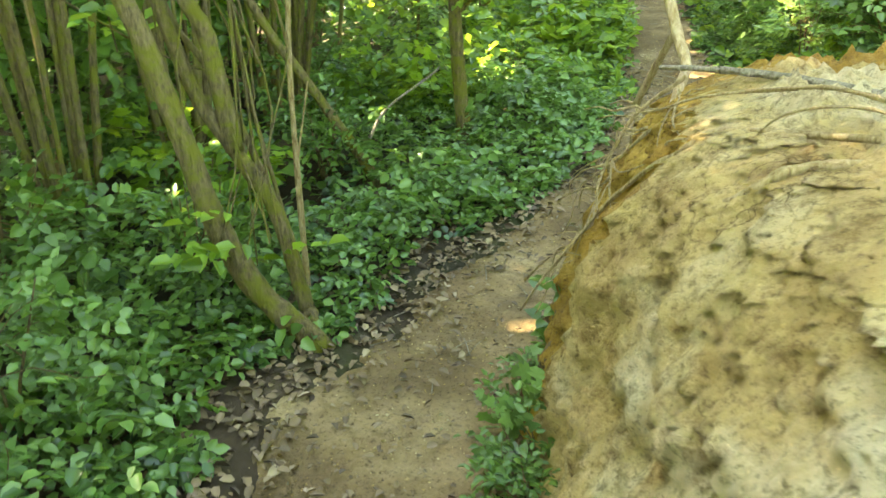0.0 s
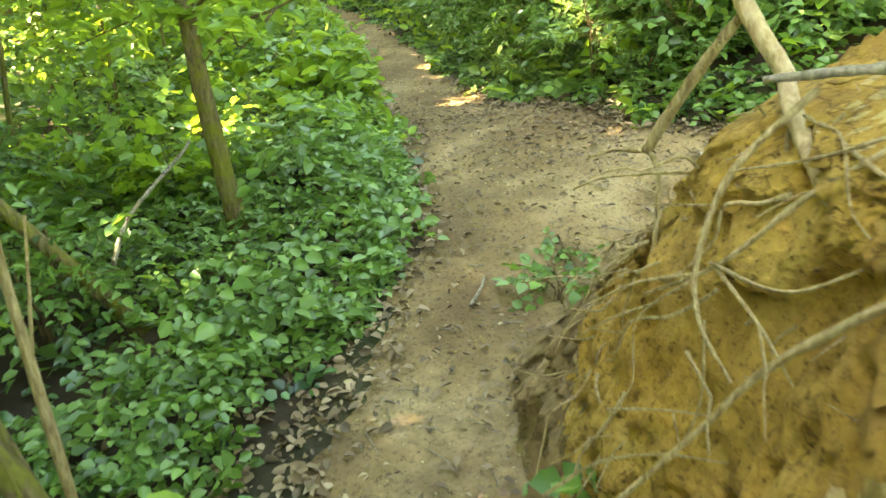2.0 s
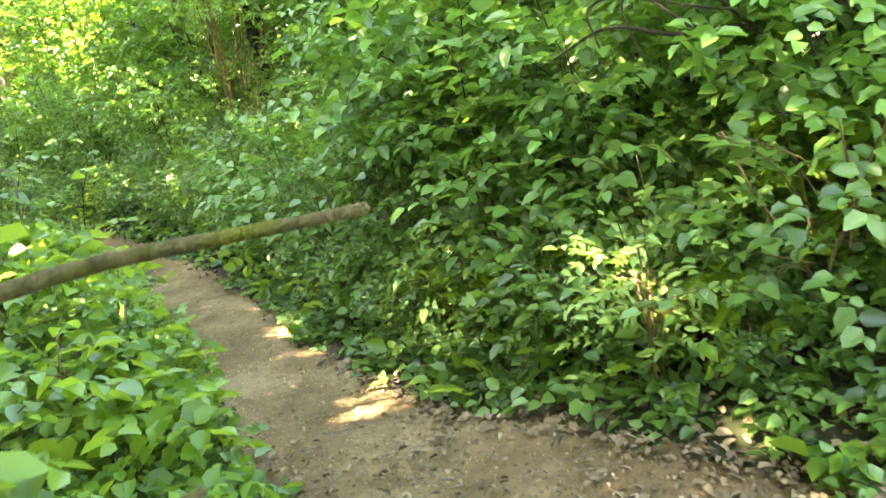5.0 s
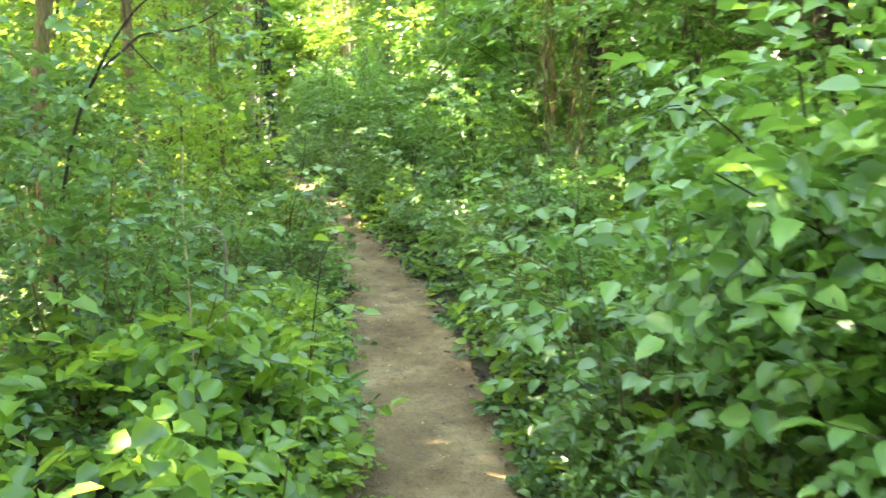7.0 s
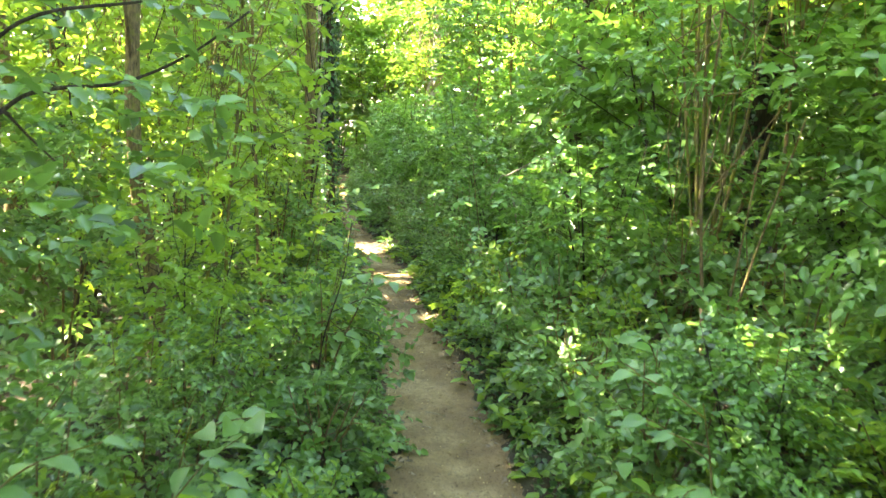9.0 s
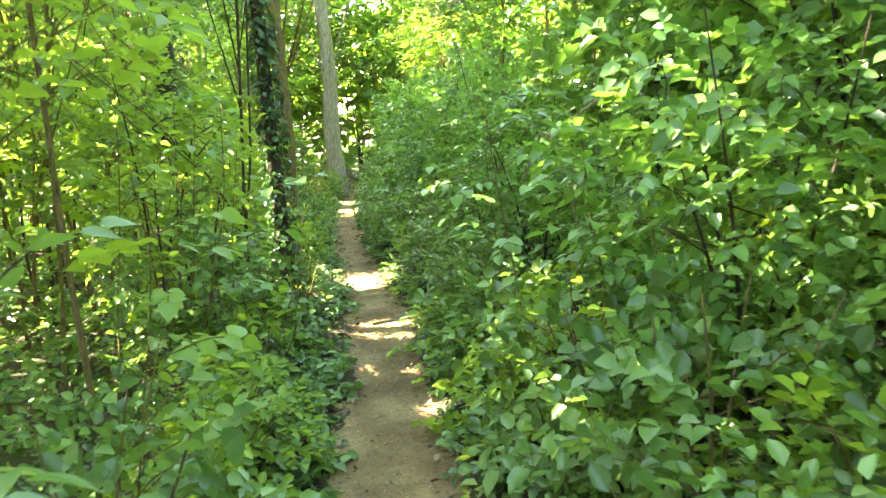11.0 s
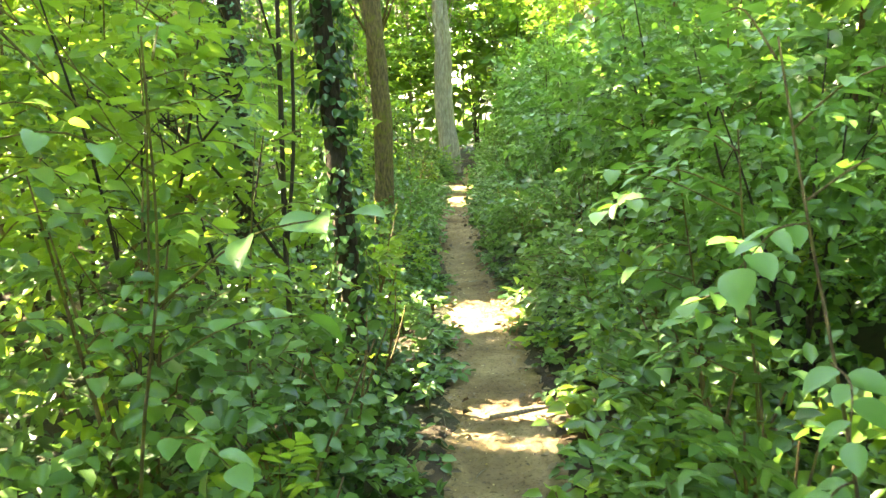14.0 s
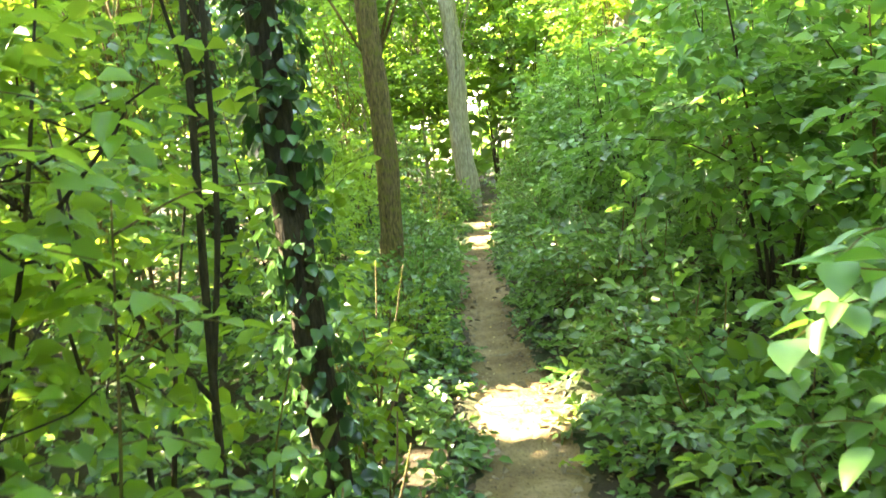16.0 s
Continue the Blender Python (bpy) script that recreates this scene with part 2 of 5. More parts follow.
def canopy_gap(p):
    q = p[:, :2] - np.array((SUN.x, SUN.y)) * p[:, 2:] / SUN.z
    out = np.zeros(len(p), bool)
    for x, y, a in CANOPY_GAPS:
        out |= np.hypot(q[:, 0] - x, q[:, 1] - y) < a + 0.08
    return out


# ---- mesh helpers ----
def mesh_of(name, verts, faces, material, smooth=False):
    """verts: n x 3; faces: m x 4 or m x 3 indices."""
    verts, faces = np.asarray(verts, np.float32), np.asarray(faces, np.int32)
    me = bpy.data.meshes.new(name)
    k = faces.shape[1]
    me.vertices.add(len(verts))
    me.vertices.foreach_set("co", verts.ravel())
    me.loops.add(faces.size)
    me.loops.foreach_set("vertex_index", faces.ravel())
    me.polygons.add(len(faces))
    me.polygons.foreach_set("loop_start", np.arange(0, faces.size, k, dtype=np.int32))
    if smooth:
        me.polygons.foreach_set("use_smooth", np.ones(len(faces), bool))
    me.materials.append(material)
    me.update(calc_edges=True)
    me.validate()
    return me


def part(name, me, parent, label=""):
    ob = new(name, me)
    ob.parent = parent
    if label:
        ob["label"] = label
    return ob


def joined(pieces):
    vs, fs, n = [], [], 0
    for v, f in pieces:
        vs.append(v)
        fs.append(f + n)
        n += len(v)
    return np.concatenate(vs), np.concatenate(fs)


def unit(a):
    return a / np.maximum(np.linalg.norm(a, axis=-1, keepdims=True), 1e-9)


def curve_through(pts, steps):
    """A smooth line through the points (Catmull-Rom)."""
    p = np.asarray(pts, float)
    p = np.vstack([2 * p[0] - p[1], p, 2 * p[-1] - p[-2]])
    out = []
    for i in range(1, len(p) - 2):
        for t in np.linspace(0, 1, steps, endpoint=False):
            a, b, c, d = p[i - 1], p[i], p[i + 1], p[i + 2]
            out.append(0.5 * (2 * b + (c - a) * t + (2 * a - 5 * b + 4 * c - d) * t * t + (3 * b - a - 3 * c + d) * t ** 3))
    out.append(p[-2])
    return np.array(out)


def tube(pts, r0, r1, sides=8, steps=5, rough=0.0, rng=None, flare=0.0):
    """A tapered round stem along the points; rough: knobbliness; flare: wider foot."""
    c = curve_through(pts, steps)
    n = len(c)
    t = unit(np.gradient(c, axis=0))
    ref = np.where(np.abs(t[:, 2:3]) > 0.9, (1.0, 0, 0), (0, 0, 1.0))
    a = unit(np.cross(t, ref))
    b = np.cross(t, a)
    s = np.linspace(0, 1, n)
    r = (r0 + (r1 - r0) * s) * (1 + flare * np.exp(-s * 14))
    ang = np.linspace(0, 2 * np.pi, sides, endpoint=False)
    rr = r[:, None] * np.ones(sides)
    if rough and rng is not None:
        rr = rr * (1 + rough * rng.normal(size=(n, 1)) * 0.6 + rough * rng.normal(size=(n, sides)) * 0.6)
    v = c[:, None] + rr[..., None] * (np.cos(ang)[None, :, None] * a[:, None] + np.sin(ang)[None, :, None] * b[:, None])
    v = np.concatenate([v.reshape(-1, 3), c[-1:] + t[-1:] * r[-1] * 0.6, c[:1]])
    i = np.arange(n - 1)[:, None] * sides
    j = np.arange(sides)[None]
    k = (j + 1) % sides
    f = np.stack([i + j, i + k, i + sides + k, i + sides + j], -1).reshape(-1, 4)
    top, foot = n * sides, n * sides + 1
    e = (n - 1) * sides
    caps = np.array([[e + q, e + (q + 1) % sides, top, top] for q in range(sides)] + [[(q + 1) % sides, q, foot, foot] for q in range(sides)])
    caps = caps[:, :3]
    f = np.concatenate([f[:, [0, 1, 2]], f[:, [0, 2, 3]], caps])
    return v, f


LEAF_OVAL = np.array(((0.0, 0.0, 0.0), (0.28, -0.5, 0.16), (0.70, -0.40, 0.10), (1.0, 0.0, -0.14), (0.70, 0.40, 0.10), (0.28, 0.5, 0.16)))


LEAF_LOBED = np.array(((0.36, 0.0, -0.02), (0.0, 0.0, 0.0), (0.02, -0.34, 0.06), (0.24, -0.60, 0.02), (0.34, -0.36, 0.06), (0.66, -0.52, -0.02), (0.66, -0.24, 0.04), (1.0, 0.0, -0.12), (0.66, 0.24, 0.04), (0.66, 0.52, -0.02), (0.34, 0.36, 0.06), (0.24, 0.60, 0.02), (0.02, 0.34, 0.06)))


def blades(o, axis, up, size, wide=0.62, shape="oval"):
    """Leaf blades: o base points, axis towards the tip, up the upper side; one size each. shape: oval, fine or lobed."""
    axis = unit(axis)
    side = unit(np.cross(up, axis))
    up = np.cross(axis, side)
    if shape == "fine":
        ts = np.array((0.0, 0.1, 0.24, 0.42, 0.6, 0.78, 0.92, 1.0))
        ws = np.array((0.02, 0.30, 0.46, 0.5, 0.44, 0.29, 0.12, 0.01))
        rows = [(t, -w, 0.10 * w * 2 - 0.22 * t * t) for t, w in zip(ts, ws)] + [(t, 0.0, -0.22 * t * t) for t in ts] + [(t, w, 0.10 * w * 2 - 0.22 * t * t) for t, w in zip(ts, ws)]
        form = np.array(rows)
        q = np.arange(7)
        face = np.concatenate([np.stack([q, q + 1, q + 9, q + 8], -1), np.stack([q + 8, q + 9, q + 17, q + 16], -1)])
    elif shape == "lobed":
        form = LEAF_LOBED
        face = np.array([(0, k, k % 12 + 1) for k in range(1, 13)])
    else:
        form = LEAF_OVAL
        face = np.array(((0, 1, 2, 3), (0, 3, 4, 5)))
    k = len(form)
    s = np.asarray(size)[:, None, None]
    v = o[:, None] + s * (form[None, :, :1] * axis[:, None] + wide * form[None, :, 1:2] * side[:, None] + form[None, :, 2:] * up[:, None])
    f = (np.arange(len(o))[:, None, None] * k + face[None]).reshape(-1, face.shape[1])
    return v.reshape(-1, 3), f


def sprays(rng, origin, axis, up, count, length, leaf, spread=1.0):
    """Twigs with leaves set left and right along them: returns what blades() takes."""
    m = len(origin)
    axis = unit(axis)
    side = unit(np.cross(up, axis))
    up = np.cross(axis, side)
    ks = (np.arange(count) + 0.6) / count
    hand = np.where(np.arange(count) % 2 == 0, 1.0, -1.0)
    hand[-1] = 0.0
    length = np.asarray(length)[:, None] * np.ones((1, count))
    o = origin[:, None] + axis[:, None] * (ks * length)[..., None] - up[:, None] * (0.12 * ks ** 2 * length)[..., None]
    turn = (1.05 * spread * hand)[None] + rng.normal(0, 0.25, (m, count))
    d = axis[:, None] * np.cos(turn)[..., None] + side[:, None] * np.sin(turn)[..., None] + rng.normal(0, 0.16, (m, count, 3))
    u = up[:, None] + rng.normal(0, 0.34, (m, count, 3))
    z = leaf * rng.uniform(0.6, 1.25, (m, count))
    return o.reshape(-1, 3), d.reshape(-1, 3), u.reshape(-1, 3), z.ravel()


def random_dirs(rng, n, up=0.0):
    d = rng.normal(size=(n, 3))
    d[:, 2] += up
    return unit(d)


# ---- ground and path ----
def axis_grid(lo, hi, step, far):
    mid = np.arange(lo, hi, step)
    out = np.geomspace(step * 3, far, 16)
    return np.concatenate([lo - out[::-1], mid, hi + out])


def sheet(xs, ys, height):
    gx, gy = np.meshgrid(xs, ys)
    v = np.stack([gx, gy, height(gx, gy)], -1).reshape(-1, 3)
    w = len(xs)
    i = np.arange(len(ys) - 1)[:, None] * w
    j = np.arange(w - 1)[None]
    return v, np.stack([i + j, i + j + 1, i + w + j + 1, i + w + j], -1).reshape(-1, 4)


def under_path(x, y):
    z = ground_z(x, y)
    inside = ease((x - left_edge(y)) / 0.12) * ease((right_edge(y) - x) / 0.12)
    return z - 0.07 * inside


v, f = sheet(axis_grid(-7, 10, 0.14, 500), axis_grid(-4, 33, 0.14, 500), under_path)
tagged(new("ground", mesh_of("ground", v, f, mat_litter, True)), "dark leaf-littered forest soil under the plants", "ground", kind="structure")


def footpath():
    ys = np.arange(-4.0, 32.5, 0.04)
    ss = np.linspace(0, 1, 36)
    yy, s2 = np.meshgrid(ys, ss, indexing="ij")
    ragged = 0.05 * ripple(yy * 0 + 3, yy, 3.1) + 0.03 * ripple(yy * 0, yy, 9.0)
    ragged2 = 0.05 * ripple(yy * 0 + 9, yy, 2.7) + 0.03 * ripple(yy * 0 + 5, yy, 8.0)
    l = left_edge(yy) - 0.24 + ragged
    r = right_edge(yy) + 0.10 + ragged2
    xx = l + (r - l) * s2
    zz = ground_z(xx, yy) + 0.012 - 0.035 * np.sin(np.pi * s2) ** 0.7 - 0.05 * (np.abs(s2 - 0.5) * 2) ** 8
    rng = np.random.default_rng(3)
    zz += 0.014 * ripple(xx, yy, 5.0) + 0.008 * ripple(xx, yy, 15.0) + 0.005 * ripple(yy, xx, 31.0) + 0.0035 * rng.normal(size=zz.shape)
    v = np.stack([xx, yy, zz], -1).reshape(-1, 3)
    w = len(ss)
    i = np.arange(len(ys) - 1)[:, None] * w
    j = np.arange(w - 1)[None]
    f = np.stack([i + j, i + j + 1, i + w + j + 1, i + w + j], -1).reshape(-1, 4)
    return tagged(new("path", mesh_of("path", v, f, mat_path, True)), "narrow trodden bare earth footpath through woodland", "path", kind="structure")


footpath()

# ---- earth bank with its roots ----
FOOT_Y = (-6.0, 0.0, 2.0, 2.4, 2.65, 2.9, 3.4, 3.95)
FOOT_X = (0.22, 0.28, 0.33, 0.37, 0.42, 0.50, 0.68, 1.0)
BANK_S = (0.0, 0.02, 0.05, 0.17, 0.26, 0.36, 0.46, 0.66, 1.10, 1.5, 2.1, 2.8)
BANK_Z = (-0.14, 0.02, 0.30, 0.72, 0.90, 1.00, 1.05, 1.08, 1.10, 1.08, 0.85, 0.35)


def bank_end(y):
    return np.interp(y, (-3.0, -1.6, 0.0, 1.5, 2.45, 2.62, 2.78, 3.0, 3.3, 3.6, 3.95), (0.9, 1.0, 1.05, 1.03, 1.0, 0.95, 0.80, 0.64, 0.42, 0.20, 0.0))


def earth_bank():
    ys = np.arange(-2.2, 3.96, 0.016)
    t = np.concatenate([np.linspace(0, 0.10, 26), np.linspace(0.106, 0.60, 62), np.linspace(0.62, 1.2, 28), np.linspace(1.25, 2.8, 20)])
    yy, ss = np.meshgrid(ys, t, indexing="ij")
    base_x = np.interp(yy, FOOT_Y, FOOT_X)
    e = bank_end(yy)
    z0 = np.interp(ss, BANK_S, BANK_Z)
    x = base_x + ss * np.interp(yy, (2.3, 2.9, 3.9), (1.0, 1.05, 0.8))
    z = -0.14 + (z0 + 0.14) * e
    # hollow washed out under the roots, buttress beside it, small holes
    hollow = np.exp(-((yy - 2.28) / 0.20) ** 2) * np.exp(-((z - 0.60) / 0.28) ** 2)
    x = x + 0.10 * hollow
    x = x - 0.07 * np.exp(-((yy - 1.85) / 0.16) ** 2) * np.exp(-((z - 0.62) / 0.32) ** 2)
    for hy, hz, hr, hd in ((1.56, 0.77, 0.045, 0.13), (1.32, 0.50, 0.035, 0.08), (1.05, 0.72, 0.03, 0.07), (1.2, 0.35, 0.05, 0.07), (1.72, 0.86, 0.02, 0.05), (0.85, 0.55, 0.04, 0.08)):
        x = x + hd * np.exp(-(((yy - hy) / hr) ** 2 + ((z - hz) / hr / 0.8) ** 2) ** 2)
    spots = [Vector(q) for q in np.stack([x, yy, z], -1).reshape(-1, 3)]
    lump = np.array([noise.fractal(q * 3.0, 0.8, 2.1, 5) for q in spots]).reshape(x.shape)
    clod = np.array([noise.fractal(q * 11.0 + Vector((7, 3, 1)), 0.5, 2.2, 4) for q in spots]).reshape(x.shape)
    crag = np.array([noise.ridged_multi_fractal(q * 5.0, 0.8, 2.2, 4, 1.0, 2.0) for q in spots]).reshape(x.shape)
    crag = crag - crag.mean()
    cell = np.array([noise.cell(q * 9.0 + noise.noise_vector(q * 6.0) * 0.8) for q in spots]).reshape(x.shape)
    face_on = ease((0.66 - ss) / 0.25)
    away = np.minimum(1, e * 2.5)
    crumb = np.array([noise.fractal(q * 30.0, 0.4, 2.0, 3) for q in spots]).reshape(x.shape)
    crust = 0.046 * lump + 0.034 * clod + 0.026 * crag + 0.016 * cell + 0.012 * crumb
    x = x + crust * face_on * away
    z = z + crust * ((1 - face_on) * 0.8 + 0.30) * away
    v = np.stack([x, yy, z], -1).reshape(-1, 3)
    w = len(t)
    i = np.arange(len(ys) - 1)[:, None] * w
    j = np.arange(w - 1)[None]
    f = np.stack([i + j, i + j + 1, i + w + j + 1, i + w + j], -1).reshape(-1, 4)
    me = mesh_of("earth_bank", v, f, mat_bank, True)
    # the low tail of the bank takes the darker path soil
    me.materials.append(mat_path)
    me.materials.append(mat_loam)
    mid = v[f].mean(1)
    fine = np.random.default_rng(12).normal(0, 0.05, len(mid))
    soil = (mid[:, 2] < 0.10 + 0.30 * ease((mid[:, 1] - 2.5) / 0.7) + 0.06 * ripple(mid[:, 0], mid[:, 1], 6.0) + fine) & (mid[:, 1] > 2.2)
    # darker, more ochre loam laid bare where the roots hang
    bare = (mid[:, 1] + 0.22 * ripple(mid[:, 1], mid[:, 2], 4.0) + fine > 2.06 + 0.25 * ease((mid[:, 2] - 0.8) / 0.3)) & (mid[:, 0] < 1.5)
    me.polygons.foreach_set("material_index", np.where(soil, 1, np.where(bare, 2, 0)).astype(np.int32))
    return tagged(new("earth_bank", me), "crumbling sandy earth bank with bare roots beside the path", "bank")


bank = earth_bank()
ROOTS = (
    (0.017, 0.008, ((0.92, 1.62, 1.10), (0.70, 1.91, 1.03), (0.63, 1.97, 0.96), (0.57, 2.04, 0.89), (0.50, 2.19, 0.73), (0.44, 2.27, 0.59), (0.36, 2.38, 0.40), (0.31, 2.45, 0.26))),
    (0.030, 0.016, ((0.95, 1.50, 1.09), (0.73, 1.54, 1.06), (0.66, 1.57, 1.00), (0.60, 1.64, 0.93), (0.61, 1.74, 0.82))),
    (0.013, 0.008, ((0.70, 2.82, 0.86), (0.692, 2.76, 0.875), (0.69, 2.72, 0.84), (0.66, 2.68, 0.74), (0.60, 2.62, 0.62), (0.55, 2.58, 0.50))),
    (0.012, 0.004, ((0.692, 2.76, 0.875), (0.66, 2.83, 0.865), (0.63, 2.88, 0.84))),
    (0.012, 0.006, ((0.72, 2.22, 1.00), (0.63, 2.29, 0.92), (0.56, 2.38, 0.80), (0.52, 2.52, 0.70))),
    (0.012, 0.007, ((0.74, 2.39, 1.05), (0.62, 2.43, 0.93), (0.55, 2.42, 0.80), (0.51, 2.36, 0.72), (0.50, 2.27, 0.66))),
    (0.008, 0.004, ((0.90, 2.00, 1.11), (0.73, 2.13, 1.06), (0.65, 2.29, 0.98), (0.61, 2.43, 0.93))),
    (0.008, 0.004, ((0.55, 2.38, 0.80), (0.52, 2.24, 0.76), (0.52, 2.17, 0.70))),
    (0.007, 0.003, ((0.55, 2.39, 0.80), (0.54, 2.22, 0.82), (0.60, 2.13, 0.88))),
    (0.007, 0.003, ((0.33, 2.55, 0.32), (0.38, 2.45, 0.44), (0.41, 2.32, 0.53), (0.45, 2.21, 0.57))),
    (0.006, 0.003, ((0.42, 2.48, 0.52), (0.44, 2.36, 0.58), (0.47, 2.27, 0.61))),
    (0.006, 0.003, ((0.63, 2.12, 0.93), (0.62, 2.03, 0.97), (0.68, 1.96, 1.00))),
    (0.007, 0.002, ((0.55, 2.40, 0.78), (0.50, 2.53, 0.72), (0.47, 2.62, 0.64), (0.49, 2.68, 0.56))),
    (0.005, 0.002, ((0.54, 2.41, 0.77), (0.48, 2.48, 0.68), (0.45, 2.45, 0.58), (0.43, 2.49, 0.50))),
    (0.005, 0.002, ((0.52, 2.36, 0.72), (0.47, 2.30, 0.62), (0.45, 2.33, 0.50))),
    (0.006, 0.002, ((0.60, 2.62, 0.75), (0.52, 2.72, 0.66), (0.50, 2.80, 0.60))),
    (0.013, 0.005, ((1.05, 1.75, 1.13), (0.92, 1.84, 1.15), (0.84, 1.96, 1.12), (0.80, 2.10, 1.08))),
    (0.009, 0.004, ((0.98, 1.45, 1.12), (0.90, 1.62, 1.16), (0.78, 1.74, 1.12), (0.72, 1.80, 1.03))),
    (0.018, 0.012, ((1.30, 2.85, 0.80), (1.52, 3.02, 0.52), (1.60, 3.16, 0.33), (1.78, 3.22, 0.20))),
)
for r0, r1, pts in ROOTS:
    rng = np.random.default_rng(int(r0 * 1e5) + len(pts))
    v, f = tube(pts, r0 * 0.54, r1 * 0.48, 7, 6, 0.14, rng)
    part("root", mesh_of("root", v, f, bark_root, True), bank, "knobbly pale brown bare root")
def face_point(y, s, proud=0.03):
    z = -0.14 + (float(np.interp(s, BANK_S, BANK_Z)) + 0.14) * float(bank_end(y))
    x = float(np.interp(y, FOOT_Y, FOOT_X)) + s * float(np.interp(y, (2.3, 2.9, 3.9), (1.0, 1.05, 0.8)))
    return np.array((x - proud, y, z + proud * 0.5))


rng = np.random.default_rng(58)
for k in range(24):
    # wiry roots that hang clear of the loam under the crest or lie across it
    y, sd = rng.uniform(2.2, 2.85), rng.uniform(0.10, 0.40)
    p = face_point(y, sd, 0.01)
    way = np.array((rng.uniform(-0.9, 0.1), rng.normal(0, 1.0), rng.uniform(-1.0, 0.15)))
    step = unit(way) * rng.uniform(0.10, 0.26) / 4
    pts = [p]
    for q in range(4):
        pts.append(pts[-1] + step + rng.normal(0, 0.016, 3) + np.array((0, 0, -0.012 * q)))
    r = rng.uniform(0.0018, 0.0052)
    v, f = tube(pts, r, r * 0.4, 6, 5, 0.12, rng)
    part("root", mesh_of("root", v, f, bark_root, True), bank, "thin wiry pale brown root")
rng = np.random.default_rng(5)
fine = []
for k in range(130):
    y = rng.uniform(2.0, 3.1)
    s = rng.uniform(0.05, 0.42)
    x = np.interp(y, FOOT_Y, FOOT_X) + s + (0.07 if y < 2.45 else 0.0)
    z = float(np.interp(s, BANK_S, BANK_Z)) * float(bank_end(y))
    d = rng.normal(size=3) * (0.05, 0.07, 0.04) + (-0.05, 0, -0.05)
    p = np.array((x + 0.04, y, z))
    fine.append(tube((p, p + d * 0.5 + rng.normal(size=3) * 0.012, p + d + rng.normal(size=3) * 0.02), 0.0035, 0.0012, 4, 3))
v, f = joined(fine)
tagged(part("root_fringe", mesh_of("root_fringe", v, f, bark_root, True), bank, "hair-thin pale rootlets"), kind="stuff")

# fallen pole along the crest and a peeled leaning stem
v, f = tube(((0.675, 2.44, 1.065), (0.77, 2.33, 1.085), (0.85, 2.25, 1.095), (0.96, 2.09, 1.11), (1.12, 1.92, 1.105), (1.35, 1.62, 1.09)), 0.008, 0.012, 9, 6, 0.14, np.random.default_rng(8))
pole = tagged(new("fallen_branch", mesh_of("fallen_branch", v, f, bark_stick, True)), "weathered grey-brown fallen branch lying on the bank crest", "branch")
leaning = tagged(new("leaning_sapling"), "pale peeling bare sapling leaning from the bank crest", "tree")
leaning.location = (0.72, 2.42, 0.98)
v, f = tube(((0.74, 2.12, 0.72), (0.68, 2.22, 0.84), (0.70, 2.34, 0.945), (0.74, 2.44, 1.01), (0.765, 2.49, 1.06), (0.745, 2.55, 1.14), (0.71, 2.62, 1.28), (0.675, 2.68, 1.40), (0.63, 2.78, 1.7), (0.60, 2.95, 2.2), (0.55, 3.2, 2.9), (0.5, 3.4, 3.7), (0.45, 3.5, 4.6)), 0.014, 0.021, 10, 6, 0.05, np.random.default_rng(9))
part("trunk", mesh_of("trunk", v - np.array(leaning.location), f, bark_pale, True), leaning)
v, f = tube(((0.745, 2.57, 1.15), (0.735, 2.63, 1.08), (0.715, 2.70, 0.98), (0.692, 2.76, 0.875)), 0.010, 0.013, 8, 5, 0.12, np.random.default_rng(10))
part("branch", mesh_of("branch", v - np.array(leaning.location), f, bark_root, True), leaning)


# ---- trees ----
def crown_leaves(rng, centre, radii, n, leaf, per=6):
    d = random_dirs(rng, n)
    q = rng.uniform(0.25, 1.0, (n, 1)) ** 0.5
    lump = 0.8 + 0.35 * ripple(d[:, 0] * 3 + centre[0], d[:, 1] * 3 + d[:, 2] * 2 + centre[1], 1.3)[:, None]
    o = np.asarray(centre) + d * np.asarray(radii) * q * lump
    out = unit(d * (1, 1, 0.3) + rng.normal(0, 0.5, (n, 3)))
    return sprays(rng, o, out * (1, 1, 0.35), np.array((0, 0, 1.0)) + rng.normal(0, 0.35, (n, 3)), per, leaf * 2.6 * np.ones(n), leaf)


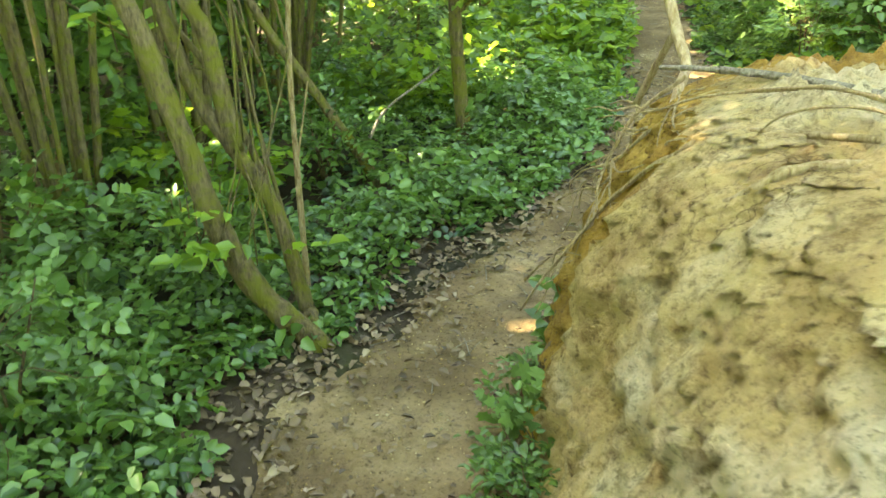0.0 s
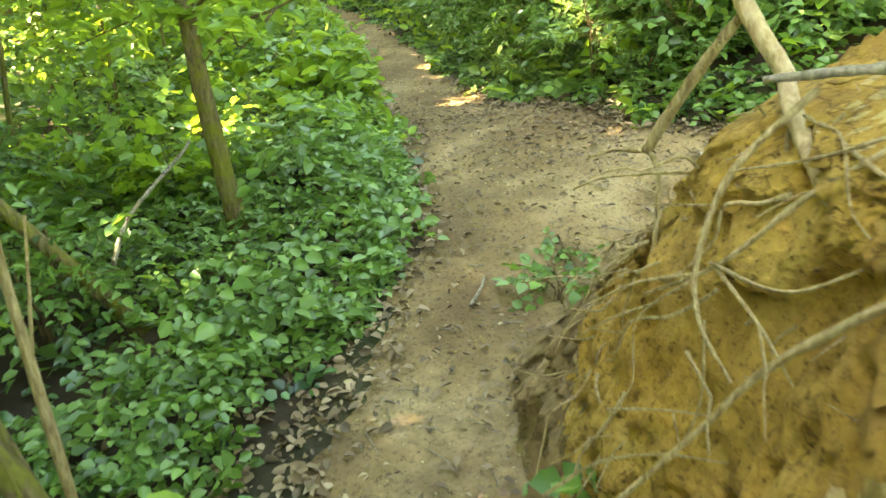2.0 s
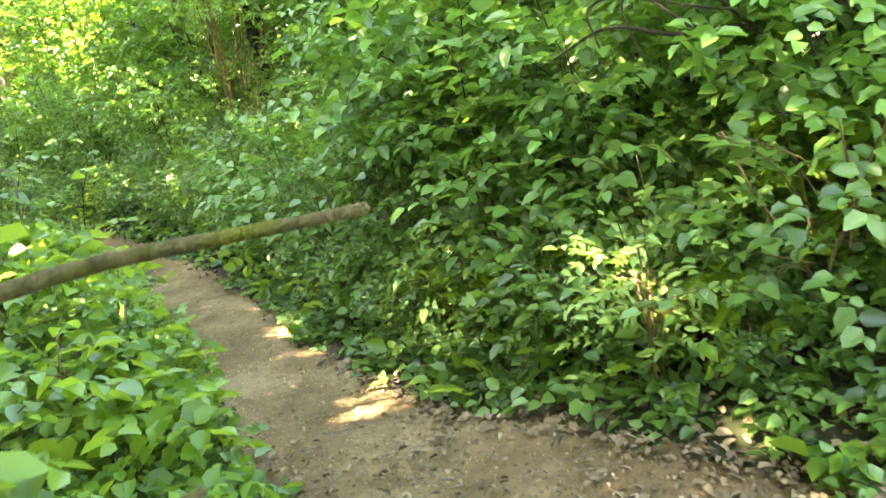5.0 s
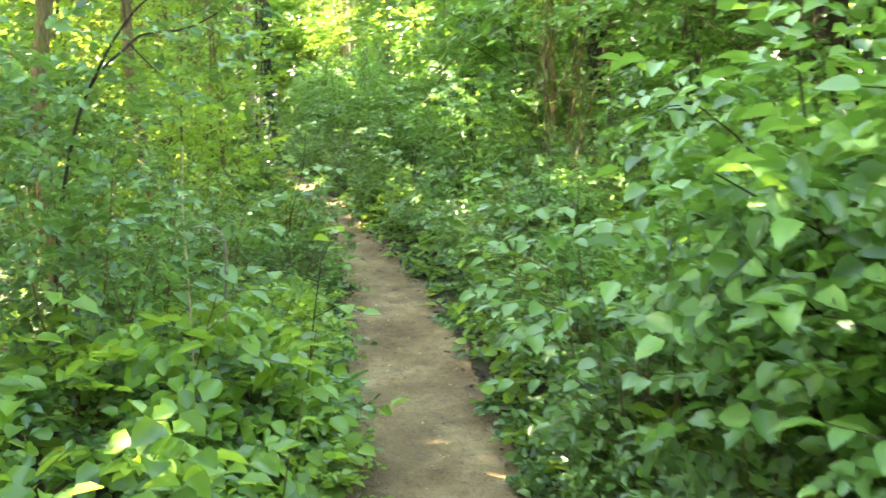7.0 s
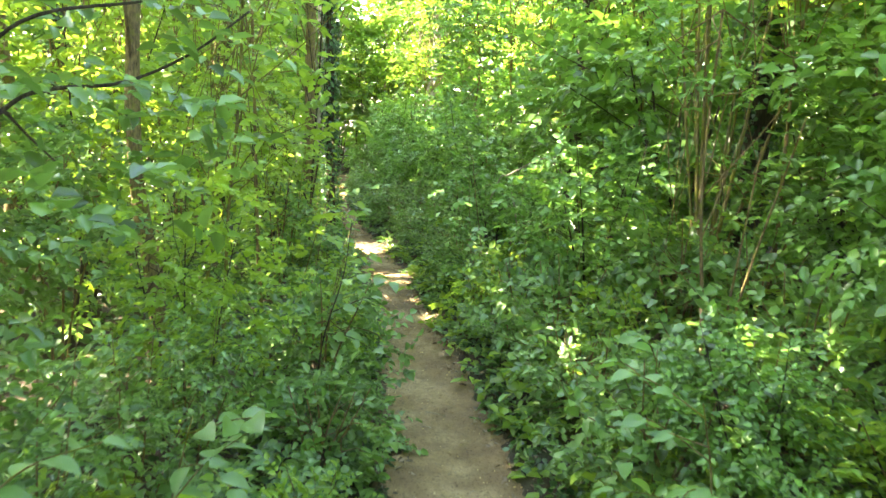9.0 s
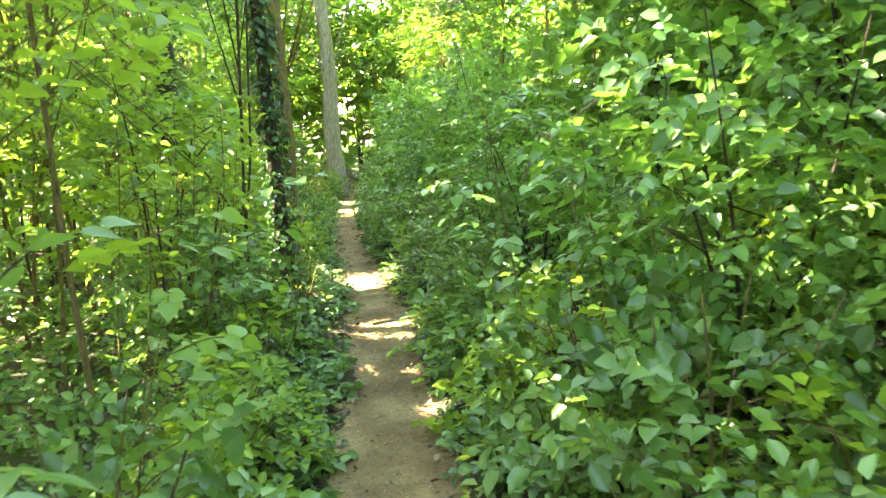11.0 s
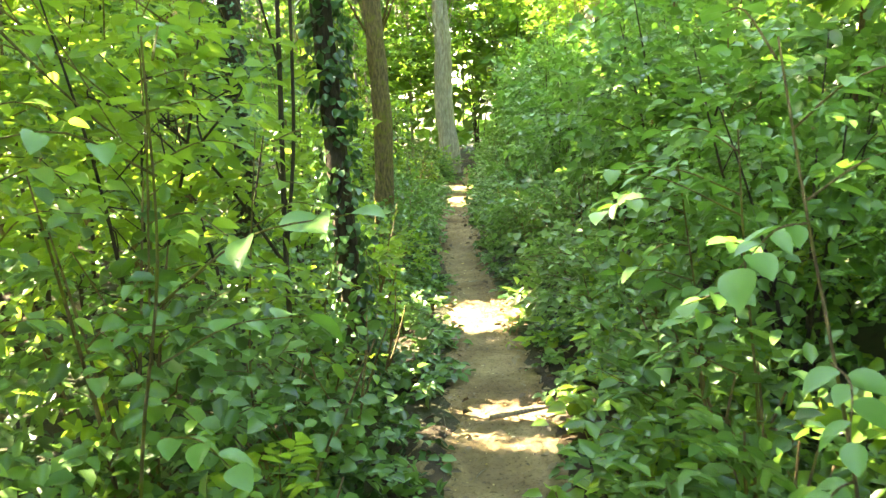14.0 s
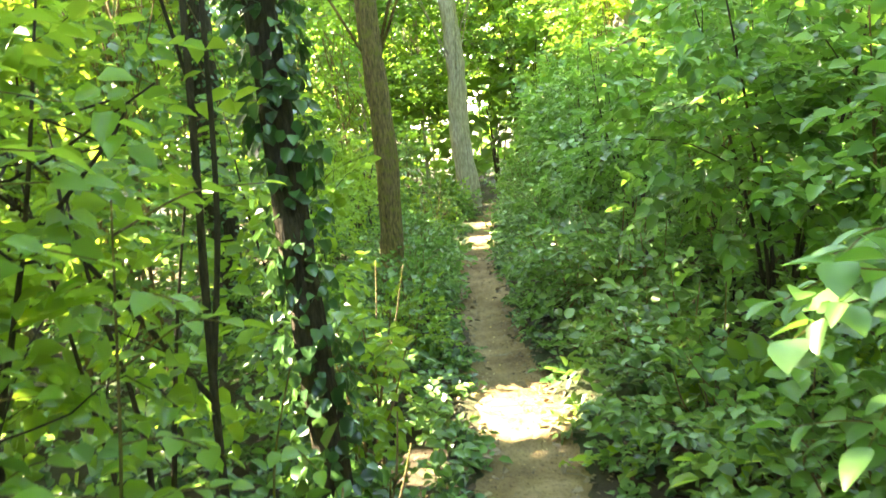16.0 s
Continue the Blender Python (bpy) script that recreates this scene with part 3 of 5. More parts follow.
def tree(name, label, seed, foot, stems, bark, crowns, leaf, leaf_mat, per=6, wide=0.6, twigs=True):
    """stems: (points, foot radius, top radius); crowns: (centre, radii, sprays)."""
    rng = np.random.default_rng(seed)
    base = tagged(new(name), label, "tree")
    base.location = foot
    off = np.array(foot)
    for k, (pts, r0, r1) in enumerate(stems):
        v, f = tube(np.array(pts), r0, r1, 12 if r0 > 0.03 else 8, 7, 0.06, rng, 0.35 if k == 0 else 0.0)
        part("trunk" if k == 0 else "stem", mesh_of("trunk", v - off, f, bark, True), base)
    if crowns:
        got = [crown_leaves(rng, c, r, n, leaf, per) for c, r, n in crowns]
        o, d, u, z = (np.concatenate(a) for a in zip(*got))
        keep = ~sun_gap(o) & ~canopy_gap(o)
        near = (np.abs(o[:, 0] - walk_line(o[:, 1])) < 0.34) & (o[:, 2] < 2.6)
        keep &= ~near
        v, f = blades(o[keep], d[keep], u[keep], z[keep], wide)
        part("crown", mesh_of("crown", v - off, f, leaf_mat), base)
        if twigs:
            tips = []
            for c, r, n in crowns:
                lead = min(stems, key=lambda s: np.linalg.norm(np.array(s[0][-1]) - np.array(c)))[0]
                top = curve_through(lead, 6)
                for q in range(9):
                    a = top[rng.integers(len(top) // 2, len(top))]
                    e = np.array(c) + random_dirs(rng, 1)[0] * np.array(r) * 0.75
                    if abs(e[0] - walk_line(e[1])) < 0.5 and e[2] < 2.7:
                        continue
                    tips.append(tube((a, (a + e) / 2 + rng.normal(0, 0.12, 3), e), 0.014 if leaf > 0.1 else 0.006, 0.003, 4, 3))
            if tips:
                v, f = joined(tips)
                tagged(part("branching", mesh_of("branching", v - off, f, bark, True), base), kind="stuff")
    return base


tree("multi_stem_tree", "mossy many-stemmed hazel leaning over the path edge", 21, (-0.43, 2.83, -0.1), (
    (((-0.41, 2.83, -0.13), (-0.45, 2.82, -0.06), (-0.64, 2.82, 0.15), (-0.77, 2.82, 0.43), (-0.83, 2.82, 0.66), (-0.89, 2.82, 0.88), (-0.96, 2.82, 1.12), (-1.06, 2.82, 1.33), (-1.3, 2.85, 1.75), (-1.7, 2.9, 2.6), (-2.0, 3.0, 3.6)), 0.050, 0.026),
    (((-0.45, 2.90, -0.06), (-0.49, 2.95, 0.06), (-0.57, 2.95, 0.40), (-0.71, 2.95, 0.65), (-0.82, 2.95, 0.84), (-0.89, 2.95, 1.06), (-0.95, 2.95, 1.31), (-1.05, 3.0, 1.9), (-1.3, 3.2, 3.4)), 0.034, 0.020),
    (((-0.48, 2.97, 0.04), (-0.56, 3.0, 0.35), (-0.69, 3.0, 0.73), (-0.79, 3.0, 0.94), (-0.90, 3.0, 1.12), (-1.05, 3.0, 1.6), (-1.2, 3.0, 2.4)), 0.016, 0.010),
    (((-0.70, 2.95, 0.64), (-0.74, 2.95, 0.90), (-0.77, 2.95, 1.07), (-0.87, 2.95, 1.31), (-0.95, 3.1, 1.9), (-1.0, 3.3, 2.9)), 0.036, 0.022),
    (((-0.50, 3.02, 0.10), (-0.60, 3.08, 0.50), (-0.68, 3.12, 0.85), (-0.72, 3.15, 1.25), (-0.75, 3.2, 2.2)), 0.010, 0.006),
), bark_mossy, (((-1.5, 3.1, 3.6), (1.3, 1.3, 1.1), 330), ((-1.0, 2.95, 1.25), (0.35, 0.3, 0.35), 10), ((-0.62, 2.8, 0.35), (0.16, 0.12, 0.2), 7)), 0.075, leaf_young)
tree("leaning_tree", "mossy hazel stem leaning away from the path over ivy", 26, (-0.30, 4.5, -0.1), (
    (((-0.28, 4.5, -0.12), (-0.34, 4.5, 0.03), (-0.515, 4.5, 0.30), (-0.695, 4.5, 0.57), (-0.84, 4.5, 0.77), (-1.0, 4.5, 1.06), (-1.07, 4.5, 1.15), (-1.35, 4.5, 1.75), (-1.7, 4.5, 2.9)), 0.032, 0.016),
), bark_mossy, (((-1.7, 4.5, 3.1), (0.8, 0.8, 0.6), 80),), 0.075, leaf_young)
tree("slender_sapling", "thin straight tan-barked sapling among green ground cover", 22, (-0.50, 3.15, -0.1), (
    (((-0.50, 3.15, -0.14), (-0.505, 3.15, 0.1), (-0.515, 3.15, 0.5), (-0.52, 3.15, 0.9), (-0.505, 3.15, 1.3), (-0.50, 3.2, 2.0), (-0.55, 3.4, 3.4)), 0.014, 0.008),
    (((-0.515, 3.15, 0.52), (-0.49, 3.16, 0.66), (-0.46, 3.18, 0.84)), 0.005, 0.003),
), bark_root, (((-0.55, 3.4, 3.2), (0.7, 0.7, 0.7), 120),), 0.06, leaf_young)
tree("young_tree", "young brown-barked tree standing in ivy by the path", 23, (0.19, 5.05, -0.08), (
    (((0.20, 5.05, -0.12), (0.19, 5.05, 0.1), (0.15, 5.02, 0.5), (0.125, 5.0, 0.8), (0.115, 5.0, 1.2), (0.10, 5.0, 1.7), (0.06, 5.05, 2.6), (0.0, 5.1, 4.0), (-0.05, 5.2, 5.5)), 0.045, 0.027),
    (((0.13, 5.0, 0.80), (0.27, 4.9, 0.95), (0.42, 4.75, 1.02), (0.60, 4.6, 1.12)), 0.010, 0.004),
    (((0.12, 5.0, 1.22), (0.02, 4.98, 1.4), (-0.2, 5.0, 1.55)), 0.011, 0.004),
    (((0.12, 5.0, 1.0), (0.32, 4.85, 1.18), (0.52, 4.68, 1.27), (0.70, 4.5, 1.30)), 0.010, 0.004),
    (((0.11, 5.0, 1.4), (0.26, 5.2, 1.6), (0.4, 5.5, 1.72)), 0.012, 0.004),
), bark_mossy, (((0.05, 5.15, 4.8), (1.5, 1.5, 1.1), 330), ((0.50, 4.72, 1.22), (0.28, 0.30, 0.14), 38), ((0.36, 4.78, 1.02), (0.26, 0.26, 0.12), 24), ((-0.1, 5.05, 1.45), (0.40, 0.40, 0.2), 50), ((0.20, 5.5, 1.7), (0.5, 0.5, 0.25), 60), ((-0.2, 5.3, 1.05), (0.4, 0.4, 0.2), 36)), 0.075, leaf_young)
for k, (x, y, r, lean) in enumerate(((-1.25, 4.7, 0.016, -0.1), (-1.6, 5.2, 0.02, 0.05), (-0.9, 5.6, 0.014, 0.12), (-1.9, 4.2, 0.024, -0.15), (-0.7, 6.6, 0.018, 0.0), (-2.2, 5.0, 0.03, 0.1), (-1.4, 6.3, 0.02, -0.1), (-0.2, 7.2, 0.014, 0.1), (-2.0, 3.4, 0.02, 0.2), (-1.1, 7.6, 0.025, -0.05), (-2.6, 4.3, 0.035, -0.1), (0.2, 7.9, 0.012, 0.1))):
    rng = np.random.default_rng(240 + k)
    z = float(ground_z(x, y))
    pts = [(x + lean * h * 0.4 + rng.normal(0, 0.02), y + rng.normal(0, 0.03), z - 0.1 + h) for h in (0, 0.5, 1.1, 1.9, 3.0, 4.2)]
    tree("thin_sapling", "thin bare-stemmed sapling in the shaded thicket", 250 + k, (x, y, z - 0.1), ((pts, r, r * 0.6),), bark_root if k % 3 == 0 else bark_mossy, [(pts[-1], (0.7, 0.7, 0.5), 40)], 0.075, leaf_young)
rng = np.random.default_rng(290)
hazel = []
for k in range(9):
    a, l = rng.uniform(0, 2 * np.pi), rng.uniform(0.25, 0.8)
    c, n = math.cos(a), math.sin(a)
    hazel.append((((5.35 + c * 0.06, 14.75 + n * 0.06, 0.2), (5.35 + c * l * 0.3, 14.75 + n * l * 0.3, 1.1), (5.35 + c * l * 0.75, 14.75 + n * l * 0.75, 2.1), (5.35 + c * l * 1.3, 14.75 + n * l * 1.3, 3.4)), rng.uniform(0.012, 0.026), 0.008))
tree("old_hazel", "old hazel with many bare mossy stems in a shady hollow", 291, (5.35, 14.75, 0.3), tuple(hazel), bark_mossy, (((5.3, 14.7, 3.1), (1.1, 1.1, 0.7), 130), ((5.1, 14.4, 1.4), (0.7, 0.6, 0.6), 30)), 0.07, leaf_young)
rng = np.random.default_rng(297)
for hx, hy, count in ((-1.35, 4.5, 13), (-1.75, 3.9, 10), (-1.0, 5.6, 9)):
    hz = float(ground_z(hx, hy))
    hazel = []
    for k in range(count):
        a, l = rng.uniform(0, 2 * np.pi), rng.uniform(0.12, 0.55)
        c, n = math.cos(a), math.sin(a)
        hazel.append((((hx + c * 0.10, hy + n * 0.10, hz - 0.1), (hx + c * (0.1 + l * 0.3), hy + n * (0.1 + l * 0.3), hz + 1.0), (hx + c * (0.1 + l * 0.75), hy + n * (0.1 + l * 0.75), hz + 2.1), (hx + c * (0.1 + l * 1.3), hy + n * (0.1 + l * 1.3), hz + 3.8)), rng.uniform(0.012, 0.030), 0.008))
    tree("hazel_coppice", "old coppiced hazel with many mossy stems in the shade", 298 + count, (hx, hy, hz - 0.1), tuple(hazel), bark_mossy, (((hx, hy, hz + 3.6), (1.2, 1.2, 0.7), 190), ((hx, hy, hz + 2.0), (0.7, 0.7, 0.6), 26)), 0.075, leaf_young)
tree("old_hazel", "bare-stemmed hazel behind the low hedge", 292, (4.7, 13.3, 0.3), ((((4.7, 13.3, 0.2), (4.62, 13.35, 1.0), (4.5, 13.3, 1.8), (4.45, 13.2, 2.8)), 0.014, 0.008), (((4.72, 13.3, 0.2), (4.85, 13.4, 1.0), (5.0, 13.5, 2.0)), 0.012, 0.006), (((4.7, 13.28, 0.2), (4.75, 13.1, 1.1), (4.9, 12.9, 2.2)), 0.011, 0.006)), bark_brown, (((4.6, 13.3, 2.7), (0.9, 0.9, 0.6), 90),), 0.07, leaf_hedge)
tree("twin_sapling", "two thin dark stems rising beside the ivy trunk", 293, (2.27, 18.55, -0.1), ((((2.27, 18.55, -0.1), (2.26, 18.6, 0.8), (2.28, 18.66, 1.7), (2.3, 18.7, 2.6), (2.3, 18.8, 4.2)), 0.014, 0.009), (((2.27, 18.6, 0.9), (2.33, 18.62, 1.4), (2.36, 18.64, 2.2), (2.42, 18.7, 3.4)), 0.010, 0.006), (((2.26, 18.6, 0.8), (2.0, 18.4, 1.3), (1.7, 18.3, 1.6)), 0.009, 0.004)), bark_dark, (((2.3, 18.8, 4.0), (0.9, 0.9, 0.6), 90), ((1.9, 18.4, 1.7), (0.5, 0.5, 0.35), 26)), 0.078, leaf_young)
tree("arching_sapling", "dark thin branch arching over the undergrowth", 294, (0.55, 11.0, -0.1), ((((0.55, 11.0, -0.1), (0.62, 11.0, 0.9), (0.8, 11.05, 1.7), (1.05, 11.18, 2.02), (1.16, 11.3, 2.09), (1.36, 11.45, 2.13), (1.57, 11.57, 2.25), (1.76, 11.68, 2.42)), 0.011, 0.004), (((0.8, 11.03, 1.7), (1.0, 10.9, 2.05), (1.21, 10.8, 2.27), (1.49, 10.95, 2.36)), 0.009, 0.004), (((1.05, 11.17, 2.02), (1.12, 11.19, 1.94), (1.2, 11.2, 1.86)), 0.006, 0.003)), bark_dark, (((1.3, 11.3, 2.3), (0.6, 0.5, 0.3), 26), ((0.8, 11.0, 1.5), (0.5, 0.5, 0.5), 30), ((1.2, 11.0, 1.9), (0.6, 0.5, 0.3), 30)), 0.08, leaf_herb, twigs=False)
tree("leaning_hazel", "dark-branched hazel leaning out of the hedge", 295, (3.6, 5.6, 0.3), ((((3.6, 5.6, 0.3), (3.35, 5.62, 0.95), (3.05, 5.68, 1.36), (2.82, 5.87, 1.40), (2.69, 6.04, 1.45), (2.57, 6.19, 1.37)), 0.014, 0.004), (((3.05, 5.68, 1.36), (2.85, 5.85, 1.56), (2.71, 6.02, 1.55)), 0.007, 0.003)), bark_dark, (((2.9, 5.95, 1.5), (0.45, 0.4, 0.3), 34),), 0.085, leaf_hedge)
# three hazel crowns added out of view, to darken the near hedge
for k, (x, y, h) in enumerate(((3.35, 5.9, 3.0), (4.2, 6.3, 3.3), (3.6, 6.9, 3.2))):
    z = float(ground_z(x + 0.9, y))
    tree("shade_hazel", "hazel leaf roof added out of view to shade the hedge", 305 + k, (x + 0.9, y, z - 0.1), ((((x + 0.9, y, z - 0.15), (x + 0.8, y + 0.05, 1.2), (x + 0.5, y, 2.2), (x + 0.1, y, h)), 0.022, 0.008),), bark_dark, (((x, y, h), (1.0, 1.1, 0.42), 150),), 0.105, leaf_hedge)
tree("broken_branch", "pale dead branch caught in the hedge", 296, (4.3, 16.3, 0.2), ((((4.3, 16.3, 0.2), (4.2, 16.3, 0.9), (4.0, 16.2, 1.5), (3.9, 16.36, 1.26)), 0.010, 0.006), (((4.0, 16.2, 1.5), (4.26, 15.92, 1.70), (4.35, 15.76, 1.64), (4.38, 15.63, 1.56)), 0.009, 0.004)), bark_stick, (), 0.08, leaf_hedge)
# straight far trunks and ivy-clad ones along the way
# trees with x below -5 are added to block the sun
FAR = (("tall_tree", "tall straight grey-barked tree at the path bend", 3.05, 32.0, 0.21, bark_grey, -0.35), ("tall_tree", "tall grey-brown trunk standing behind the undergrowth", 2.33, 23.4, 0.11, bark_brown, 0.05),
       ("tall_tree", "tall grey trunk far off among bright leaves", -3.2, 30.0, 0.2, bark_grey, 0.1), ("tall_tree", "tall brown trunk half hidden by leaves", -1.2, 25.0, 0.2, bark_brown, 0.0),
       ("tall_tree", "dark trunk standing deep in the thicket", 7.2, 22.0, 0.22, bark_dark, 0.1), ("tall_tree", "dark brown trunk behind the hedge", 6.5, 12.0, 0.16, bark_dark, -0.1),
       ("tall_tree", "brown trunk behind the thicket", -3.2, 6.4, 0.15, bark_brown, -0.2), ("tall_tree", "thick brown trunk in the shade", -2.6, 9.5, 0.17, bark_brown, 0.1),
       ("tall_tree", "brown trunk in the shade of the wood", 5.6, 6.2, 0.14, bark_dark, 0.1), ("tall_tree", "thick brown trunk among shrubs", -3.8, 15.5, 0.18, bark_brown, 0.1),
       ("tall_tree", "brown trunk on the slope", 4.6, 0.5, 0.16, bark_brown, 0.0), ("tall_tree", "grey trunk beyond the bend", 5.4, 29.0, 0.22, bark_grey, 0.1),
       ("tall_tree", "brown trunk behind the mossy hazel", -2.4, 3.2, 0.12, bark_mossy, -0.25), ("tall_tree", "brown trunk at the edge of the wood", -4.6, 20.0, 0.2, bark_grey, 0.0), ("tall_tree", "brown trunk by the path start", -2.6, -2.2, 0.17, bark_brown, 0.0), ("tall_tree", "brown-barked tree added to shade the path and bank", -5.6, 0.6, 0.15, bark_brown, 0.0), ("tall_tree", "brown-barked tree added to shade the path and bank", -6.0, 4.8, 0.16, bark_brown, 0.1), ("tall_tree", "brown-barked tree added to shade the path and bank", -5.4, 9.2, 0.15, bark_brown, 0.0), ("tall_tree", "brown-barked tree added far back to shade the thicket", -8.6, 3.2, 0.15, bark_brown, 0.0), ("tall_tree", "brown-barked tree added far back to shade the thicket", -8.4, 7.0, 0.16, bark_brown, 0.0), ("tall_tree", "slim brown trunk behind the hedge", 4.9, 9.0, 0.10, bark_dark, 0.1), ("tall_tree", "slim dark trunk behind the hedge", 5.6, 18.8, 0.11, bark_dark, -0.1), ("tall_tree", "brown trunk behind the bank", 3.3, -1.6, 0.13, bark_brown, 0.0), ("tall_tree", "brown trunk on the upper slope", 8.2, 16.5, 0.2, bark_dark, 0.0))
for k, (name, label, x, y, r, bark, lean) in enumerate(FAR):
    rng = np.random.default_rng(40 + k)
    z = float(ground_z(x, y))
    top = 8.5 + rng.uniform(-0.8, 1.2)
    # crowns thickened to block sun over bank and thicket, sky over near hedge
    full = 0.3 if x < 0 and y > 11 else 1.6 if (x < -4 and y < 8.5) or (x > 5 and y < 8) else 0.35
    pts = [(x + lean * h * 0.12 + rng.normal(0, 0.03), y + rng.normal(0, 0.03), z - 0.15 + h) for h in (0, 0.5, 1.5, 3.0, 5.0, top)]
    c = [((x + rng.normal(0, 0.7), y + rng.normal(0, 0.7), 5.8), (2.9, 2.9, 1.7), int(430 * full)), ((x + rng.normal(0, 0.9), y + rng.normal(0, 0.9), 8.0), (2.3, 2.3, 1.4), int(260 * full))]
    tree(name, label, 60 + k, (x, y, z - 0.15), ((pts, r, r * 0.6),), bark, c, 0.15, leaf_crown)


# trees added with crowns on the sun's line, to shade path, hedge and thicket
SHADE_BELT = [(y, 0.5, 1.9, 640) if y < 4.5 else (y, 1.35, 1.7, 560) if y < 13.5 else (y, 1.0, 1.2, 480) for y in np.arange(-1.2, 30.5, 2.1)]
SHADE_BELT += [(y, -1.3, 1.2, 420) for y in np.arange(9.4, 13.4, 1.8)]
SHADE_BELT += [(y, -2.6, 1.6, 420) for y in np.arange(1.5, 7.0, 2.0)]
HIGH_SHADE_BELT = [(y, 3.0, 1.3, 290) for y in np.arange(9.6, 29, 2.3)] + [(y, 5.2, 1.7, 380) for y in np.arange(4.8, 12, 2.2)] + [(y, 5.2, 1.5, 320) for y in np.arange(13, 22, 2.6)]
SHADE_BELT += [(y, 4.2, 1.7, 230) for y in np.arange(6.0, 13.0, 2.3)]
for k, (y, shift, wide, count, high) in enumerate([(*b, 7.4) for b in SHADE_BELT] + [(*b, 10.2) for b in HIGH_SHADE_BELT]):
    rng = np.random.default_rng(140 + k)
    q = np.array((float(walk_line(y)) + shift, y, 0.0)) + np.array(SUN) * (high / SUN.z)
    x, yb = float(q[0]) + rng.normal(0, 0.3), float(q[1]) + rng.normal(0, 0.2)
    z = float(ground_z(x, yb))
    pts = [(x + rng.normal(0, 0.06), yb + rng.normal(0, 0.06), z - 0.15 + h) for h in (0, 0.6, 1.8, 3.2, 5.0, high)]
    tree("shade_tree", "slim brown-barked tree added to shade the path and undergrowth", 170 + k, (x, yb, z - 0.15), ((pts, 0.07, 0.04),), bark_brown, [(tuple(q), (wide, 1.7, wide), count)], 0.17, leaf_crown)


# leafy young trees filling the wood between the trunks
rng = np.random.default_rng(77)
for k in range(62):
    side = -1 if k % 2 else 1
    y = 9.5 + 20.5 * ((k * 0.618) % 1.0)
    away = rng.uniform(1.0, 4.2) + 0.6 * (side > 0)
    x = float(left_edge(y)) - away if side < 0 else float(right_edge(y)) + away
    if side < 0 and y < 13.5:
        continue
    if k >= 48:
        x, y = rng.uniform(-5.5, -2.6), rng.uniform(4.5, 13.0)
    z = float(ground_z(x, y))
    top = rng.uniform(2.8, 5.4)
    lx, ly = rng.normal(0, 0.35, 2)
    pts = [(x + lx * q + rng.normal(0, 0.03), y + ly * q + rng.normal(0, 0.03), z - 0.1 + top * q) for q in (0, 0.2, 0.45, 0.7, 1.0)]
    c = [((x + lx * q + rng.normal(0, 0.25), y + ly * q + rng.normal(0, 0.25), z + top * q), (0.85, 0.85, 0.45), int(n * (0.6 if side < 0 else 1.1))) for q, n in ((0.45, 34), (0.7, 64), (1.0, 90))]
    tree("understory_tree", "young hazel with soft light green leaves", 600 + k, (x, y, z - 0.1), ((pts, 0.018, 0.008),), (bark_brown, bark_mossy)[k % 3 == 0], c, 0.10, leaf_young if side < 0 or k % 4 == 0 else leaf_hedge)


# taller young trees that close the view between the trunks
rng = np.random.default_rng(78)
for k in range(40):
    x, y = (rng.uniform(-4.5, 9.0), rng.uniform(23.5, 33.5)) if k < 16 else (rng.uniform(5.8, 9.5), rng.uniform(7.0, 21.0)) if k < 24 else (rng.uniform(-1.5, 8.5), rng.uniform(34.5, 42.0))
    if abs(x - float(walk_line(y))) < 1.4 and y < 34:
        x += 2.8
    z = float(ground_z(x, y))
    pts = [(x + rng.normal(0, 0.05), y + rng.normal(0, 0.05), z - 0.15 + h) for h in (0, 1.2, 2.8, 4.4, 6.2)]
    c = [((x + rng.normal(0, 0.3), y + rng.normal(0, 0.3), z + h), (1.5, 1.5, 0.9), n) for h, n in ((2.6, 80), (4.2, 120), (6.0, 110))]
    tree("beech_sapling", "young beech with layered light green leaves", 680 + k, (x, y, z - 0.15), ((pts, 0.035, 0.015),), bark_grey, c, 0.14, leaf_crown)


def ivy_tree(label, seed, x, y, r, height, lean=0.0):
    rng = np.random.default_rng(seed)
    z = float(ground_z(x, y))
    base = tagged(new("ivy_clad_tree"), label, "tree")
    base.location = (x, y, z)
    pts = [(lean * h, rng.normal(0, 0.02), h - 0.1) for h in (0, 0.4, 1.2, 2.2, 3.4, height)]
    v, f = tube(np.array(pts), r, r * 0.7, 12, 6, 0.06, rng, 0.3)
    part("trunk", mesh_of("trunk", v, f, bark_dark, True), base)
    n = int(height * 420)
    h = rng.uniform(0.1, height, n)
    a = rng.uniform(0, 2 * np.pi, n)
    out = np.stack([np.cos(a), np.sin(a), np.zeros(n)], -1)
    o = out * (r * rng.uniform(0.95, 1.8, (n, 1))) + np.stack([lean * h, 0 * h, h], -1)
    d = out * 0.5 + np.array((0, 0, -0.8)) + rng.normal(0, 0.5, (n, 3))
    v, f = blades(o, d, out + np.array((0, 0, 0.5)) + rng.normal(0, 0.4, (n, 3)), rng.uniform(0.03, 0.062, n), 0.85)
    part("ivy", mesh_of("ivy", v, f, leaf_ivy), base, "dark glossy ivy leaves")
    o, d, u, zz = crown_leaves(rng, (0, 0, height + 0.6), (2.2, 2.2, 1.4), 240, 0.15)
    keep = ~sun_gap(o + np.array((x, y, z)))
    v, f = blades(o[keep], d[keep], u[keep], zz[keep])
    part("crown", mesh_of("crown", v, f, leaf_crown), base)


ivy_tree("dark trunk wrapped in glossy ivy beside the path", 81, 2.56, 18.85, 0.062, 6.2, -0.05)
